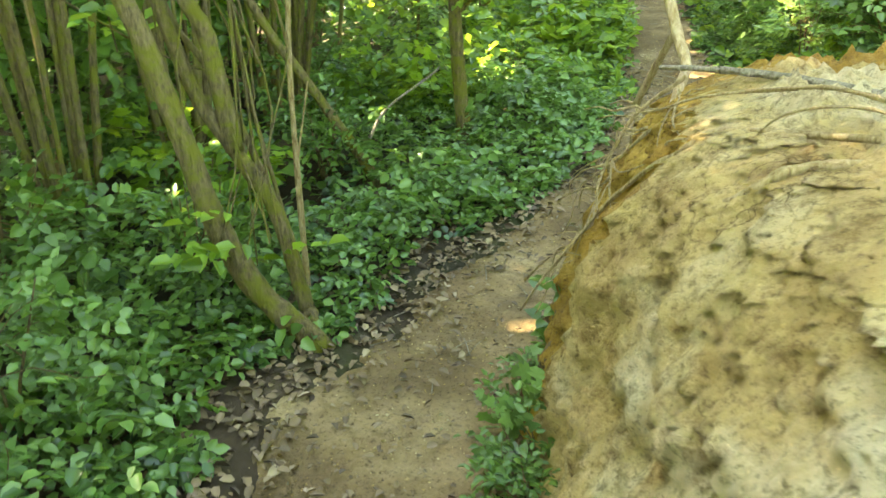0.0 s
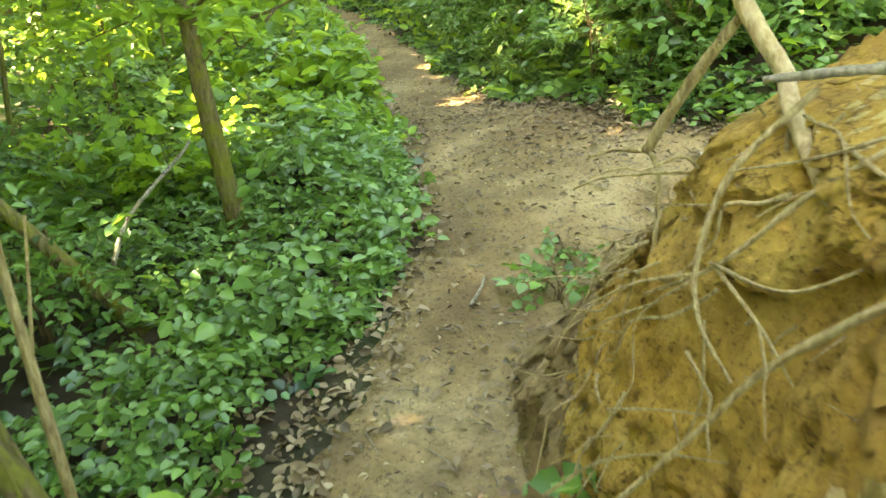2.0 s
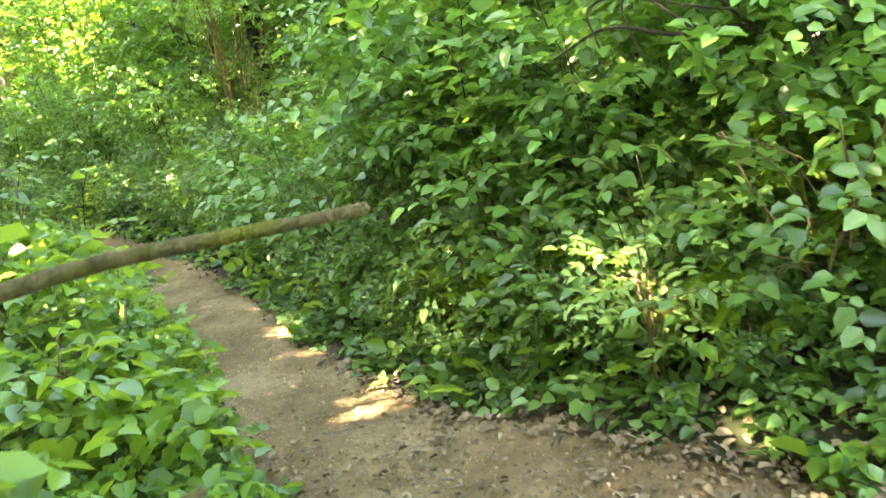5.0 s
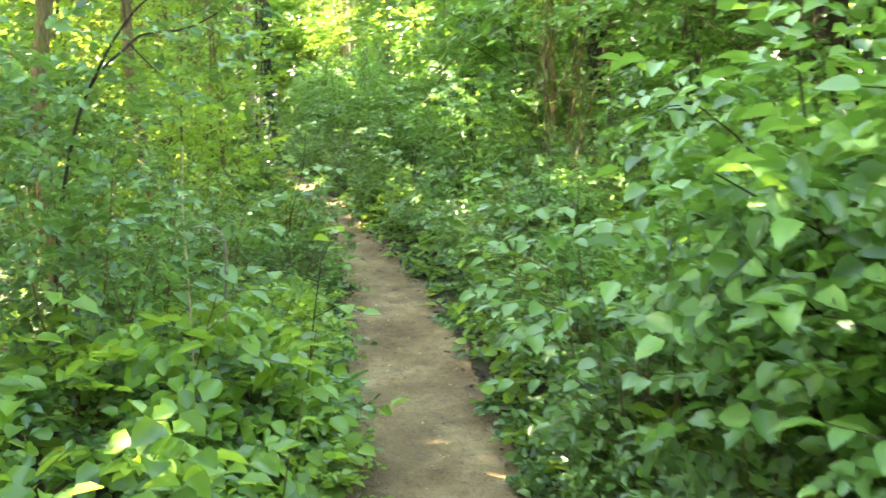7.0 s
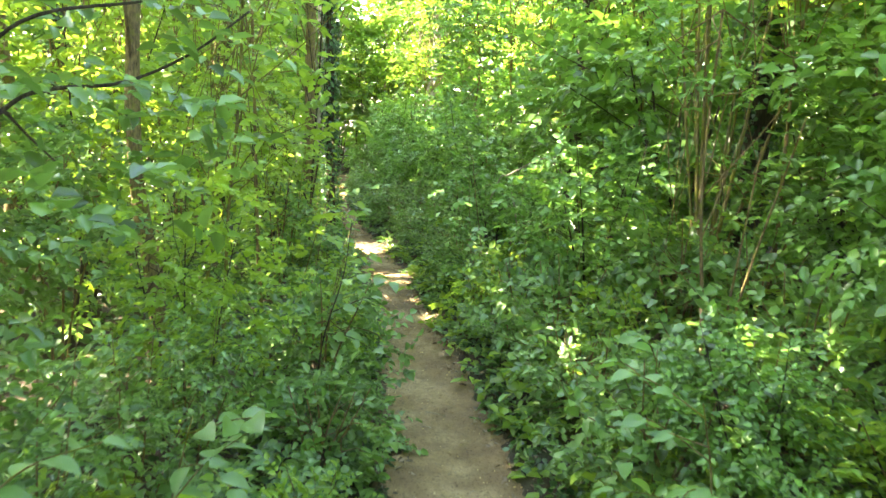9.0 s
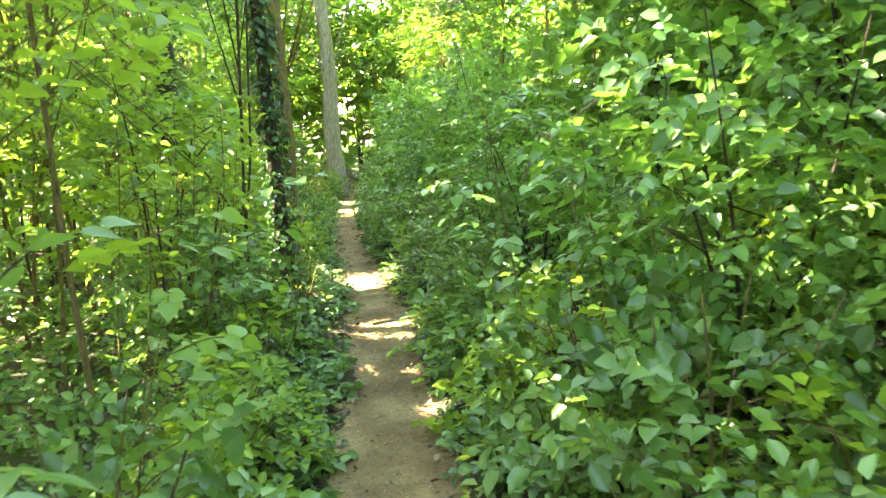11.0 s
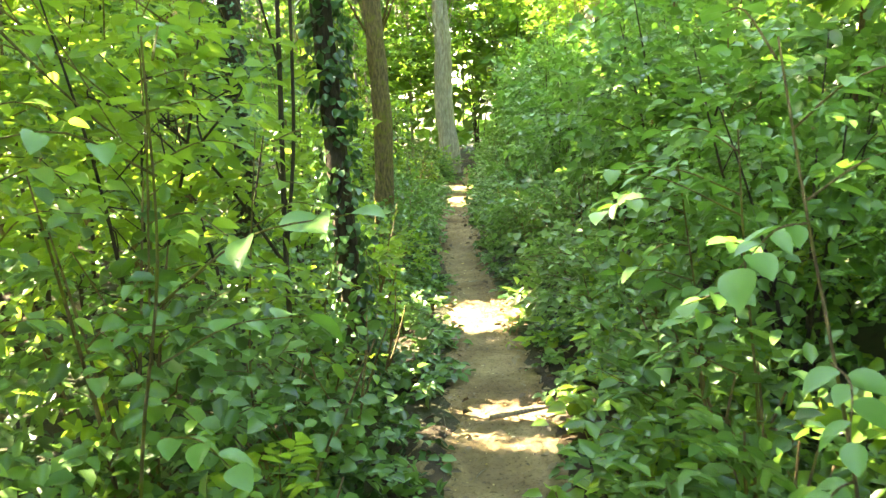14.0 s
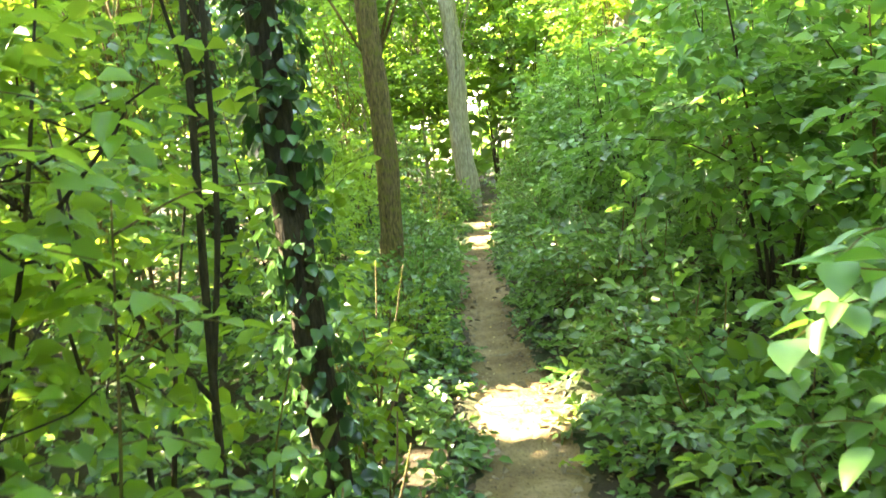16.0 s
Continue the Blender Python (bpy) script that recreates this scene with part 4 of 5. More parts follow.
ivy_tree("ivy-wrapped trunk standing in the thicket", 82, 0.9, 23.5, 0.15, 6.6)
ivy_tree("sunlit ivy-covered trunk in the thicket", 83, 5.95, 15.2, 0.14, 6.0)
ivy_tree("ivy-wrapped trunk deep in bright leaves", 84, -0.8, 19.5, 0.13, 6.4)


# ---- shrubs ----
def shrub(name, label, seed, height, radius, n_sprays, leaf, leaf_mat, bark, per=7, stems=5, wide=0.62, low=0.10, droop=0.0, hollow=0.35, shape="oval", twiggy=13, at=None):
    """at: the place of a shrub that is trimmed where it would shade a sunlit patch or hang into the way."""
    rng = np.random.default_rng(seed)
    base = tagged(new(name), label, "shrub")
    lines = []
    for k in range(stems):
        a = 2 * np.pi * (k + rng.uniform(-0.3, 0.3)) / stems
        lean = rng.uniform(0.25, 0.62) * radius
        h = height * rng.uniform(0.72, 0.98)
        c, s = np.cos(a), np.sin(a)
        pts = [(c * 0.04, s * 0.04, -0.08), (c * lean * 0.25, s * lean * 0.25, h * 0.3), (c * lean * 0.62, s * lean * 0.62, h * 0.65), (c * lean, s * lean, h)]
        pts = np.array(pts) + np.vstack([np.zeros(3), rng.normal(0, 0.03 * radius, (3, 3))])
        lines.append(curve_through(pts, 6))
        v, f = tube(pts, 0.009 * height ** 0.5 + 0.002, 0.003, 5, 3, 0.05, rng)
        part("stem", mesh_of("stem", v, f, bark, True), base)
    d = random_dirs(rng, n_sprays, 0.15)
    q = rng.uniform(hollow ** 2, 1.0, (n_sprays, 1)) ** 0.5
    lump = 0.82 + 0.30 * ripple(d[:, 0] * 2.5 + seed, d[:, 1] * 2.5 + d[:, 2] * 2, 1.4)[:, None]
    o = d * q * lump * (radius, radius, height * (1 - low) / 2) + (0, 0, height * (1 + low) / 2)
    o[:, 2] = np.maximum(o[:, 2], 0.05)
    out = d * (1, 1, 0.25) + rng.normal(0, 0.45, (n_sprays, 3)) + (0, 0, -droop)
    up = np.array((0, 0, 1.0)) + d * 0.55 + rng.normal(0, 0.25, (n_sprays, 3))
    length = leaf * rng.uniform(2.0, 3.4, n_sprays)
    lo, ld, lu, lz = sprays(rng, o, out, up, per, length, leaf)
    ends = o + unit(out) * length[:, None]
    fit_in = np.ones(len(o), bool)
    if at is not None:
        def free(p):
            return ~sun_gap(p, 1.0, 0.11) & ((np.abs(p[:, 0] - walk_line(p[:, 1])) > 0.42) | (p[:, 2] > 3.0))
        keep = free(lo + np.array(at))
        lo, ld, lu, lz = lo[keep], ld[keep], lu[keep], lz[keep]
        fit_in = free(o + np.array(at)) & free(ends + np.array(at))
    v, f = blades(lo, ld, lu, lz, wide, shape)
    part("foliage", mesh_of("foliage", v, f, leaf_mat), base)
    twigs = []
    for k in rng.choice(n_sprays, min(n_sprays, twiggy), replace=False):
        if not fit_in[k]:
            continue
        line = lines[rng.integers(len(lines))]
        a = line[min(len(line) - 1, int(np.argmin(np.linalg.norm(line - o[k] * (0.45, 0.45, 0.8), axis=1))))]
        twigs.append(tube((a, (a + o[k]) / 2 + rng.normal(0, 0.03, 3), o[k], ends[k]), 0.0045, 0.0015, 3, 2))
    if twigs:
        v, f = joined(twigs)
        tagged(part("branching", mesh_of("branching", v, f, bark, True), base), kind="stuff")
    if at is not None:
        base.location = at
    return base


FORMS = {
    "hedge_a": (("hazel_shrub", "dense hazel shrub with broad matt green leaves"), (2.3, 1.0, 330, 0.086, leaf_hedge, bark_brown), dict(wide=0.72)),
    "hedge_b": (("dogwood_shrub", "leafy dogwood shrub with drooping green leaves"), (1.9, 0.9, 310, 0.074, leaf_hedge, bark_dark), dict(droop=0.25, wide=0.66)),
    "hedge_c": (("hawthorn_shrub", "twiggy hawthorn shrub with small dark leaves"), (2.6, 1.0, 300, 0.057, leaf_hedge, bark_dark), dict(per=8)),
    "airy_a": (("hornbeam_sapling", "airy hornbeam sapling with thin dark branches and bright leaves"), (3.0, 1.1, 215, 0.088, leaf_young, bark_dark), dict(stems=3, hollow=0.15, wide=0.66)),
    "airy_b": (("elm_sapling", "thin-stemmed elm sapling with mid-green leaves"), (2.4, 0.9, 190, 0.078, leaf_herb, bark_brown), dict(stems=4, hollow=0.15)),
    "low_a": (("bramble_bush", "low bramble bush with mid-green leaves"), (0.85, 0.6, 130, 0.066, leaf_herb, bark_brown), dict(per=5, wide=0.75, low=0.02)),
    "low_b": (("nettle_clump", "low clump of fresh green nettles"), (0.6, 0.42, 100, 0.064, leaf_herb, bark_brown), dict(per=5, wide=0.55, stems=6, low=0.02)),
    "low_c": (("maple_seedling", "low leafy maple seedlings with light leaves"), (0.7, 0.5, 90, 0.085, leaf_young, bark_brown), dict(per=5, wide=1.0, low=0.05, shape="lobed")),
    "low_d": (("dogwood_seedling", "low dogwood seedlings with oval light green leaves"), (0.75, 0.5, 95, 0.066, leaf_young, bark_brown), dict(per=6, low=0.05)),
    "broad": (("sycamore_seedling", "sycamore seedling with large lobed green leaves"), (0.95, 0.55, 34, 0.15, leaf_herb, bark_brown), dict(per=4, wide=1.05, low=0.1, shape="lobed", stems=4)),
    "lime": (("ash_seedling", "young ash seedling with fresh yellow-green leaves"), (0.95, 0.36, 70, 0.065, leaf_lime, bark_brown), dict(per=7, wide=0.42, low=0.1, stems=4)),
    "deep_a": (("tall_hazel", "tall leafy hazel deep in the wood"), (4.0, 1.7, 190, 0.15, leaf_hedge, bark_dark), dict(per=5, stems=4, twiggy=8)),
    "deep_b": (("tall_sapling", "tall bright-leaved sapling deep in the wood"), (4.4, 1.7, 190, 0.14, leaf_young, bark_dark), dict(per=5, stems=3, twiggy=14, hollow=0.15)),
}
KINDS = {k: shrub(*names, 101 + n, *size, **more) for n, (k, (names, size, more)) in enumerate(FORMS.items())}
for k in KINDS.values():
    k.location = (0, -40, float(ground_z(0, -40)))
HEIGHT = {"hedge_a": 2.3, "hedge_b": 1.9, "hedge_c": 2.6, "airy_a": 3.0, "airy_b": 2.4, "low_a": 0.85, "low_b": 0.6, "low_c": 0.7, "low_d": 0.75, "broad": 0.95, "lime": 0.95, "deep_a": 4.0, "deep_b": 4.4}
REACH = {"hedge_a": 1.0, "hedge_b": 0.9, "hedge_c": 1.0, "airy_a": 1.1, "airy_b": 0.9, "low_a": 0.6, "low_b": 0.42, "low_c": 0.5, "low_d": 0.5, "broad": 0.55, "lime": 0.36, "deep_a": 1.7, "deep_b": 1.7}
PLANTED = {}


def blocks_sun(x, y, h, r):
    for px, py, a, b in SUN_PATCHES:
        for z in np.linspace(0.2, h, 5):
            if math.hypot(px + SUN.x * z / SUN.z - x, (py + SUN.y * z / SUN.z - y)) < r * 1.0 + 0.8 * a:
                return True
    return False


def plant(kind, x, y, size, rng, group, sunny=True):
    r, h = REACH[kind] * size, HEIGHT[kind] * size
    if (sunny and blocks_sun(x, y, h, r)) or (h > 1.0 and abs(x - float(walk_line(y))) < r + 0.45):
        names, (height, radius, n, *rest), more = FORMS[kind]
        tagged(shrub(*names, int(rng.integers(1e6)), height * size, radius * size, int(n * size ** 1.5), *rest, **more, at=(x, y, float(ground_z(x, y)) - 0.03)), group=group)
        return True
    m = pose(x, y, float(ground_z(x, y)) - 0.03, rng.normal(0, 3), rng.normal(0, 3), rng.uniform(0, 360)) @ Matrix.Diagonal((size, size, size * rng.uniform(0.9, 1.1), 1))
    if kind in PLANTED:
        copy_thing(KINDS[kind], m)
    else:
        KINDS[kind].matrix_basis = m
        KINDS[kind]["group"] = group
        PLANTED[kind] = 1
    return True


rng = np.random.default_rng(11)
# hedge along the right-hand edge
for y in np.arange(5.6, 31, 0.62):
    for row, (off, kinds, smin, smax) in enumerate(((0.12, ("low_a", "low_b", "low_a", "low_b", "low_d"), 0.7, 1.15), (0.30, ("hedge_a", "hedge_b", "hedge_c"), 0.62, 0.95), (1.1, ("hedge_a", "hedge_c", "hedge_b"), 1.15, 1.5), (3.0, ("deep_a", "deep_b"), 0.9, 1.2))):
        if row >= 2 and (rng.random() < (0.45 if row == 2 else 0.65) or 9.4 < y < 15.6):
            continue
        kind = kinds[rng.integers(len(kinds))]
        if y > 12.5 and kind in ("hedge_a", "hedge_b") and rng.random() < (0.92 if y < 18 else 0.6):
            kind = "hedge_c"
        size = rng.uniform(smin, smax) * (0.75 if row == 1 and y < 7.0 else 0.58 if row == 1 and 9.8 < y < 14.6 else 1.0)
        r = REACH[kind] * size
        x = float(right_edge(y)) + off + r * (0.9 if row else 0.55) + rng.uniform(0, 0.15)
        plant(kind, x, y + rng.uniform(-0.2, 0.2), size, rng, "shrubs along the path")
# thicket on the left
for y in np.arange(9.9, 31, 0.70):
    for row, (off, kinds, smin, smax) in enumerate(((0.10, ("low_a", "low_b", "low_d", "low_b", "low_d"), 0.75, 1.2), (0.50, ("airy_a", "airy_b", "airy_a") if y > 13 else ("airy_b", "airy_b", "airy_b"), 0.6, 0.85), (1.3, ("airy_a", "airy_b") if y > 13 else ("airy_b", "airy_b"), 1.1, 1.5), (3.0, ("deep_b", "deep_b", "deep_a"), 0.9, 1.25))):
        if row >= 1 and rng.random() < (0.15, 0.40, 0.60, 0.75)[row]:
            continue
        kind = kinds[rng.integers(len(kinds))]
        size = rng.uniform(smin, smax)
        r = REACH[kind] * size
        x = float(left_edge(y)) - off - r * (0.9 if row else 0.5) - rng.uniform(0, 0.15)
        plant(kind, x, y + rng.uniform(-0.2, 0.2), size, rng, "thicket saplings")
# low plants and thin saplings round the first bend
for x, y, kind, size in ((-1.3, 2.2, "low_a", 0.8), (-1.0, 3.3, "low_b", 0.8), (-1.8, 3.2, "low_a", 1.0), (-1.2, 4.2, "low_c", 0.9), (-0.6, 4.6, "low_b", 0.8), (0.05, 5.7, "low_c", 0.8), (0.6, 6.5, "low_b", 0.7), (0.2, 6.9, "low_c", 0.7), (0.85, 7.5, "low_c", 0.7), (1.0, 8.3, "low_b", 0.8), (1.45, 8.9, "low_c", 0.7), (1.12, 6.9, "low_d", 0.75), (1.28, 7.45, "low_c", 0.8), (1.42, 8.0, "low_d", 0.8), (1.58, 8.5, "low_c", 0.75), (1.70, 9.0, "low_d", 0.8), (1.78, 9.5, "low_d", 0.8), (0.95, 7.75, "broad", 0.55), (0.5, 7.4, "broad", 0.6), (1.2, 8.55, "low_d", 0.8), (0.6, 8.0, "low_d", 0.8), (0.3, 7.6, "low_d", 0.8), (-0.2, 8.6, "airy_b", 0.7), (-1.0, 7.2, "airy_b", 0.8), (-1.4, 5.9, "airy_a", 0.8), (-2.3, 4.8, "hedge_b", 0.9), (-2.7, 2.4, "hedge_a", 0.8), (-2.2, 1.0, "hedge_b", 0.8), (-2.9, 3.6, "hedge_c", 1.0), (-3.3, 7.6, "hedge_a", 1.1), (-1.9, 8.0, "airy_a", 1.0), (-0.4, 8.9, "airy_a", 0.8), (-2.0, -0.3, "hedge_a", 0.9), (-1.7, -1.8, "hedge_b", 1.0), (-4.2, 5.4, "hedge_c", 1.2), (-4.4, 2.4, "hedge_a", 1.2),
                         (3.35, 5.35, "low_c", 0.95), (3.0, 6.0, "low_b", 1.0), (3.7, 4.7, "low_a", 1.0), (3.6, 5.5, "hedge_b", 0.6), (4.2, 4.3, "hedge_b", 0.7), (3.3, 6.3, "low_a", 0.9), (4.6, 5.6, "hedge_a", 0.8), (4.0, 3.4, "low_a", 1.1), (3.4, 3.0, "hedge_b", 0.55), (3.0, 1.9, "low_a", 1.0), (3.6, 1.4, "hedge_a", 0.7), (3.2, 0.3, "low_c", 1.2), (4.3, 2.4, "hedge_c", 0.8), (5.4, 3.8, "hedge_a", 1.0), (5.9, 5.4, "hedge_c", 1.0), (2.9, -0.9, "hedge_b", 0.7), (5.2, 0.8, "hedge_a", 1.0), (2.4, -2.6, "hedge_a", 0.9), (0.4, -4.6, "hedge_a", 1.0), (-1.0, -4.4, "hedge_c", 1.0), (2.9, 6.7, "low_c", 0.8), (2.52, 5.80, "lime", 0.74), (2.72, 5.95, "lime", 0.6), (2.62, 5.45, "low_b", 0.5), (2.66, 6.3, "low_a", 0.55), (2.68, 6.9, "low_b", 0.5), (2.74, 7.5, "low_a", 0.5), (3.35, 6.55, "hedge_b", 0.72), (3.3, 7.25, "hedge_a", 0.72), (3.4, 7.9, "hedge_b", 0.85), (3.6, 8.6, "hedge_a", 0.75), (4.2, 6.9, "hedge_a", 1.0), (4.3, 8.0, "hedge_c", 1.0), (2.85, 6.75, "low_a", 0.55), (2.85, 7.4, "low_a", 0.6), (2.95, 8.0, "low_b", 0.8), (2.95, 8.5, "low_a", 0.6), (5.2, 7.0, "deep_a", 0.9), (6.4, 9.5, "deep_a", 1.0), (7.4, 12.5, "deep_a", 1.0), (6.6, 11.2, "hedge_c", 1.2), (6.2, 13.2, "hedge_a", 1.1), (6.9, 14.4, "deep_a", 0.8), (6.6, 16.2, "hedge_c", 1.3), (5.3, 11.9, "hedge_b", 0.8), (5.2, 13.7, "low_a", 1.3), (5.9, 14.0, "hedge_b", 0.8), (5.0, 10.6, "hedge_a", 0.8), (4.8, 12.4, "low_a", 1.2), (4.6, 11.3, "low_d", 1.2), (4.9, 14.2, "low_a", 1.2), (4.5, 15.0, "hedge_b", 0.7), (5.6, 15.8, "hedge_a", 0.9), (8.4, 13.6, "deep_a", 1.2), (8.6, 10.4, "deep_a", 1.2), (4.3, 13.9, "low_d", 1.1), (4.2, 12.0, "low_a", 1.0), (5.6, 4.6, "deep_a", 0.8), (6.2, 10.0, "deep_a", 0.9), (7.2, 15.5, "deep_a", 1.1), (3.6, 3.9, "low_a", 0.9), (3.45, 4.2, "low_c", 0.9), (3.9, 5.2, "low_a", 1.0), (3.3, 5.75, "low_a", 0.8), (3.25, 5.2, "low_b", 0.7), (2.95, 5.6, "low_b", 0.55), (-1.9, 4.4, "low_a", 0.9), (-2.4, 5.6, "hedge_b", 0.8), (-2.0, 6.4, "hedge_b", 0.95), (-2.9, 6.2, "hedge_c", 1.0), (-1.5, 7.0, "hedge_b", 0.8), (-2.3, 7.2, "hedge_a", 0.95), (-0.5, 5.9, "low_c", 0.8), (-1.0, 6.2, "low_a", 0.8), (3.25, 4.95, "broad", 0.85), (3.55, 4.5, "broad", 1.0), (3.5, 5.2, "broad", 1.1), (3.0, 5.6, "broad", 0.6), (0.37, 2.13, "broad", 0.58), (0.40, 2.36, "low_b", 0.45), (0.34, 1.96, "low_b", 0.5), (0.32, 1.78, "low_b", 0.45), (0.55, 2.75, "low_c", 0.25), (2.95, 6.3, "low_d", 0.8)):
    plant(kind, x, y, size, rng, "plants round the bend", False)
# deeper wood to both sides
for k in range(34):
    side = -1 if k % 2 else 1
    y = rng.uniform(-3, 34)
    x = (float(left_edge(y)) - rng.uniform(5.0, 9.5)) if side < 0 else (float(right_edge(y)) + rng.uniform(3.4, 8.0))
    plant(("deep_a", "deep_b")[rng.integers(2)], x, y, rng.uniform(0.9, 1.3), rng, "shrubs deeper in the wood")
for k in range(20):
    plant(("deep_a", "deep_b")[rng.integers(2)], rng.uniform(-3, 9), rng.uniform(34, 39), rng.uniform(0.9, 1.3), rng, "shrubs beyond the bend", False)


# ---- ground cover ----
def cover(name, label, seed, n, region, heights, leaf, material, per=5, wide=0.7, bare=0.0):
    """Small leafy plants over a stretch of ground; heights(x, y) is how tall they stand there."""
    rng = np.random.default_rng(seed)
    x0, x1, y0, y1 = region
    y = rng.uniform(y0, y1, n)
    d = rng.exponential(1.2, n) - 0.12
    x = left_edge(y) - d if x0 < 0 else right_edge(y) + d
    d = np.where((x < x0) | (x > x1), rng.uniform(0, 2.0, n), d)
    x = left_edge(y) - d if x0 < 0 else right_edge(y) + d
    out = np.maximum(left_edge(y) - x, x - right_edge(y))
    on_bank = (y < 3.3) & (x > right_edge(y) - 0.05) & (x < right_edge(y) + 2.6) | (y < 4.4) & (x > right_edge(y) - 0.05) & (x < 3.1)
    dens = ease((out + 0.04 - 0.20 * ease((y - 1.6) / 0.6) * ease((4.6 - y) / 0.9) * (x < right_edge(y)) + 0.09 * ripple(x, y, 4.0)) / 0.10) * (1.0 if not bare else ease((ripple(x, y, 1.7) + 0.9 - bare) / 0.5))
    keep = (rng.random(n) < dens) & ~on_bank
    x, y = x[keep], y[keep]
    m = len(x)
    h = heights(x, y) * (0.55 + 0.45 * (0.5 + 0.5 * ripple(x, y, 2.6)))
    z = ground_z(x, y) + h * rng.uniform(0.15, 1.0, m) ** 0.6
    clear = ((np.abs(x - walk_line(y)) > 0.30) | (z < 0.55)) & ~(sun_gap(np.stack([x, y, z], -1), 1.0, 0.07) & (y > 14))
    x, y, z = x[clear], y[clear], z[clear]
    m = len(x)
    a = rng.uniform(0, 2 * np.pi, m)
    axis = np.stack([np.cos(a), np.sin(a), rng.normal(0, 0.25, m)], -1)
    up = np.array((0, 0, 1.0)) + rng.normal(0, 0.42, (m, 3))
    v, f = blades(*sprays(rng, np.stack([x, y, z], -1), axis, up, per, leaf * rng.uniform(1.1, 2.2, m), leaf, 1.25), wide)
    return tagged(new(name, mesh_of(name, v, f, material)), label, "plants", kind="stuff")


def low_left(x, y):
    d = np.maximum(left_edge(y) - x, 0)
    return 0.05 + (0.16 + 0.12 * ease((y - 4) / 2)) * ease(d / 0.5) + 0.22 * ease((d - 0.8) / 1.5) + 0.22 * ease((y - 8.5) / 2) * ease(d / 0.6) + 0.40 * ease((y - 6.4) / 1.0) * ease((10.6 - y) / 1.0) * ease((d + 0.12) / 0.28)


def low_right(x, y):
    d = np.maximum(x - right_edge(y), 0)
    return 0.05 + 0.30 * ease(d / 0.45) + 0.25 * ease((d - 0.6) / 1.2)


cover("ground_ivy", "carpet of green ground ivy and seedlings", 201, 7600, (-4.0, 1.4, -1, 6), low_left, 0.044, leaf_herb, bare=0.12)
cover("ground_ivy", "carpet of green ground ivy beside the path", 202, 3400, (-3.0, 2.6, 5.5, 12), low_left, 0.060, leaf_herb)
cover("young_seedlings", "light green tree seedlings between the ivy", 208, 1100, (-2.0, 2.6, 5.8, 12), lambda x, y: low_left(x, y) * 1.3, 0.068, leaf_young)
cover("broad_herbs", "broad-leaved light green herbs by the bend", 209, 420, (-1.0, 2.6, 6.4, 10.5), lambda x, y: low_left(x, y) * 1.5, 0.105, leaf_young, wide=0.72)
cover("broad_herbs", "taller broad-leaved herbs rising out of the ivy", 210, 900, (-4.0, 1.4, -1, 6), lambda x, y: low_left(x, y) * 1.8, 0.064, leaf_herb, bare=0.5)
cover("broad_herbs", "broad-leaved herbs at the foot of the hedge", 213, 900, (2.4, 6.5, 4.6, 20), lambda x, y: low_right(x, y) * 1.4, 0.095, leaf_young, wide=0.7)
cover("ground_ivy", "dark green ground ivy under the thicket", 203, 5000, (-2.5, 3.1, 12, 31), low_left, 0.060, leaf_herb)
cover("woodland_herbs", "leafy woodland herbs on the slope beside the path", 204, 5200, (1.5, 6.5, 2.9, 10), low_right, 0.060, leaf_herb)
cover("woodland_herbs", "leafy woodland herbs under the hedge", 205, 5000, (2.8, 6.5, 10, 31), low_right, 0.058, leaf_herb)
cover("dark_ivy", "dark glossy ivy trailing over the soil", 206, 2800, (-4, 3.0, -1, 22), lambda x, y: low_left(x, y) * 0.45, 0.05, leaf_ivy, wide=0.9)
cover("dark_ivy", "dark glossy ivy under the hedge", 207, 1900, (2.4, 6.5, 3, 28), lambda x, y: low_right(x, y) * 0.5, 0.05, leaf_ivy, wide=0.9)


def wide_cover(name, label, seed, n, region, tall, leaf, material):
    """Coarser plants over the floor of the wood away from the path."""
    rng = np.random.default_rng(seed)
    x0, x1, y0, y1 = region
    x, y = rng.uniform(x0, x1, n), rng.uniform(y0, y1, n)
    away = np.maximum(left_edge(y) - x, x - right_edge(y))
    keep = (away > 1.3) & ~((y < 3.4) & (x > right_edge(y)) & (x < right_edge(y) + 2.7))
    x, y = x[keep], y[keep]
    m = len(x)
    z = ground_z(x, y) + tall * (0.6 + 0.4 * ripple(x, y, 1.2)) * rng.uniform(0.2, 1.0, m)
    a = rng.uniform(0, 2 * np.pi, m)
    axis = np.stack([np.cos(a), np.sin(a), rng.normal(0, 0.3, m)], -1)
    v, f = blades(*sprays(rng, np.stack([x, y, z], -1), axis, np.array((0, 0, 1.0)) + rng.normal(0, 0.3, (m, 3)), 5, leaf * 1.8 * np.ones(m), leaf, 1.2), 0.68)
    tagged(new(name, mesh_of(name, v, f, material)), label, "plants", kind="stuff")


wide_cover("forest_floor_plants", "knee-high green plants over the floor of the wood", 211, 5200, (-9, 2, -3, 34), 0.5, 0.12, leaf_herb)
wide_cover("forest_floor_plants", "knee-high shade plants on the slope behind the hedge", 212, 4200, (3.5, 11, -3, 34), 0.5, 0.12, leaf_hedge)

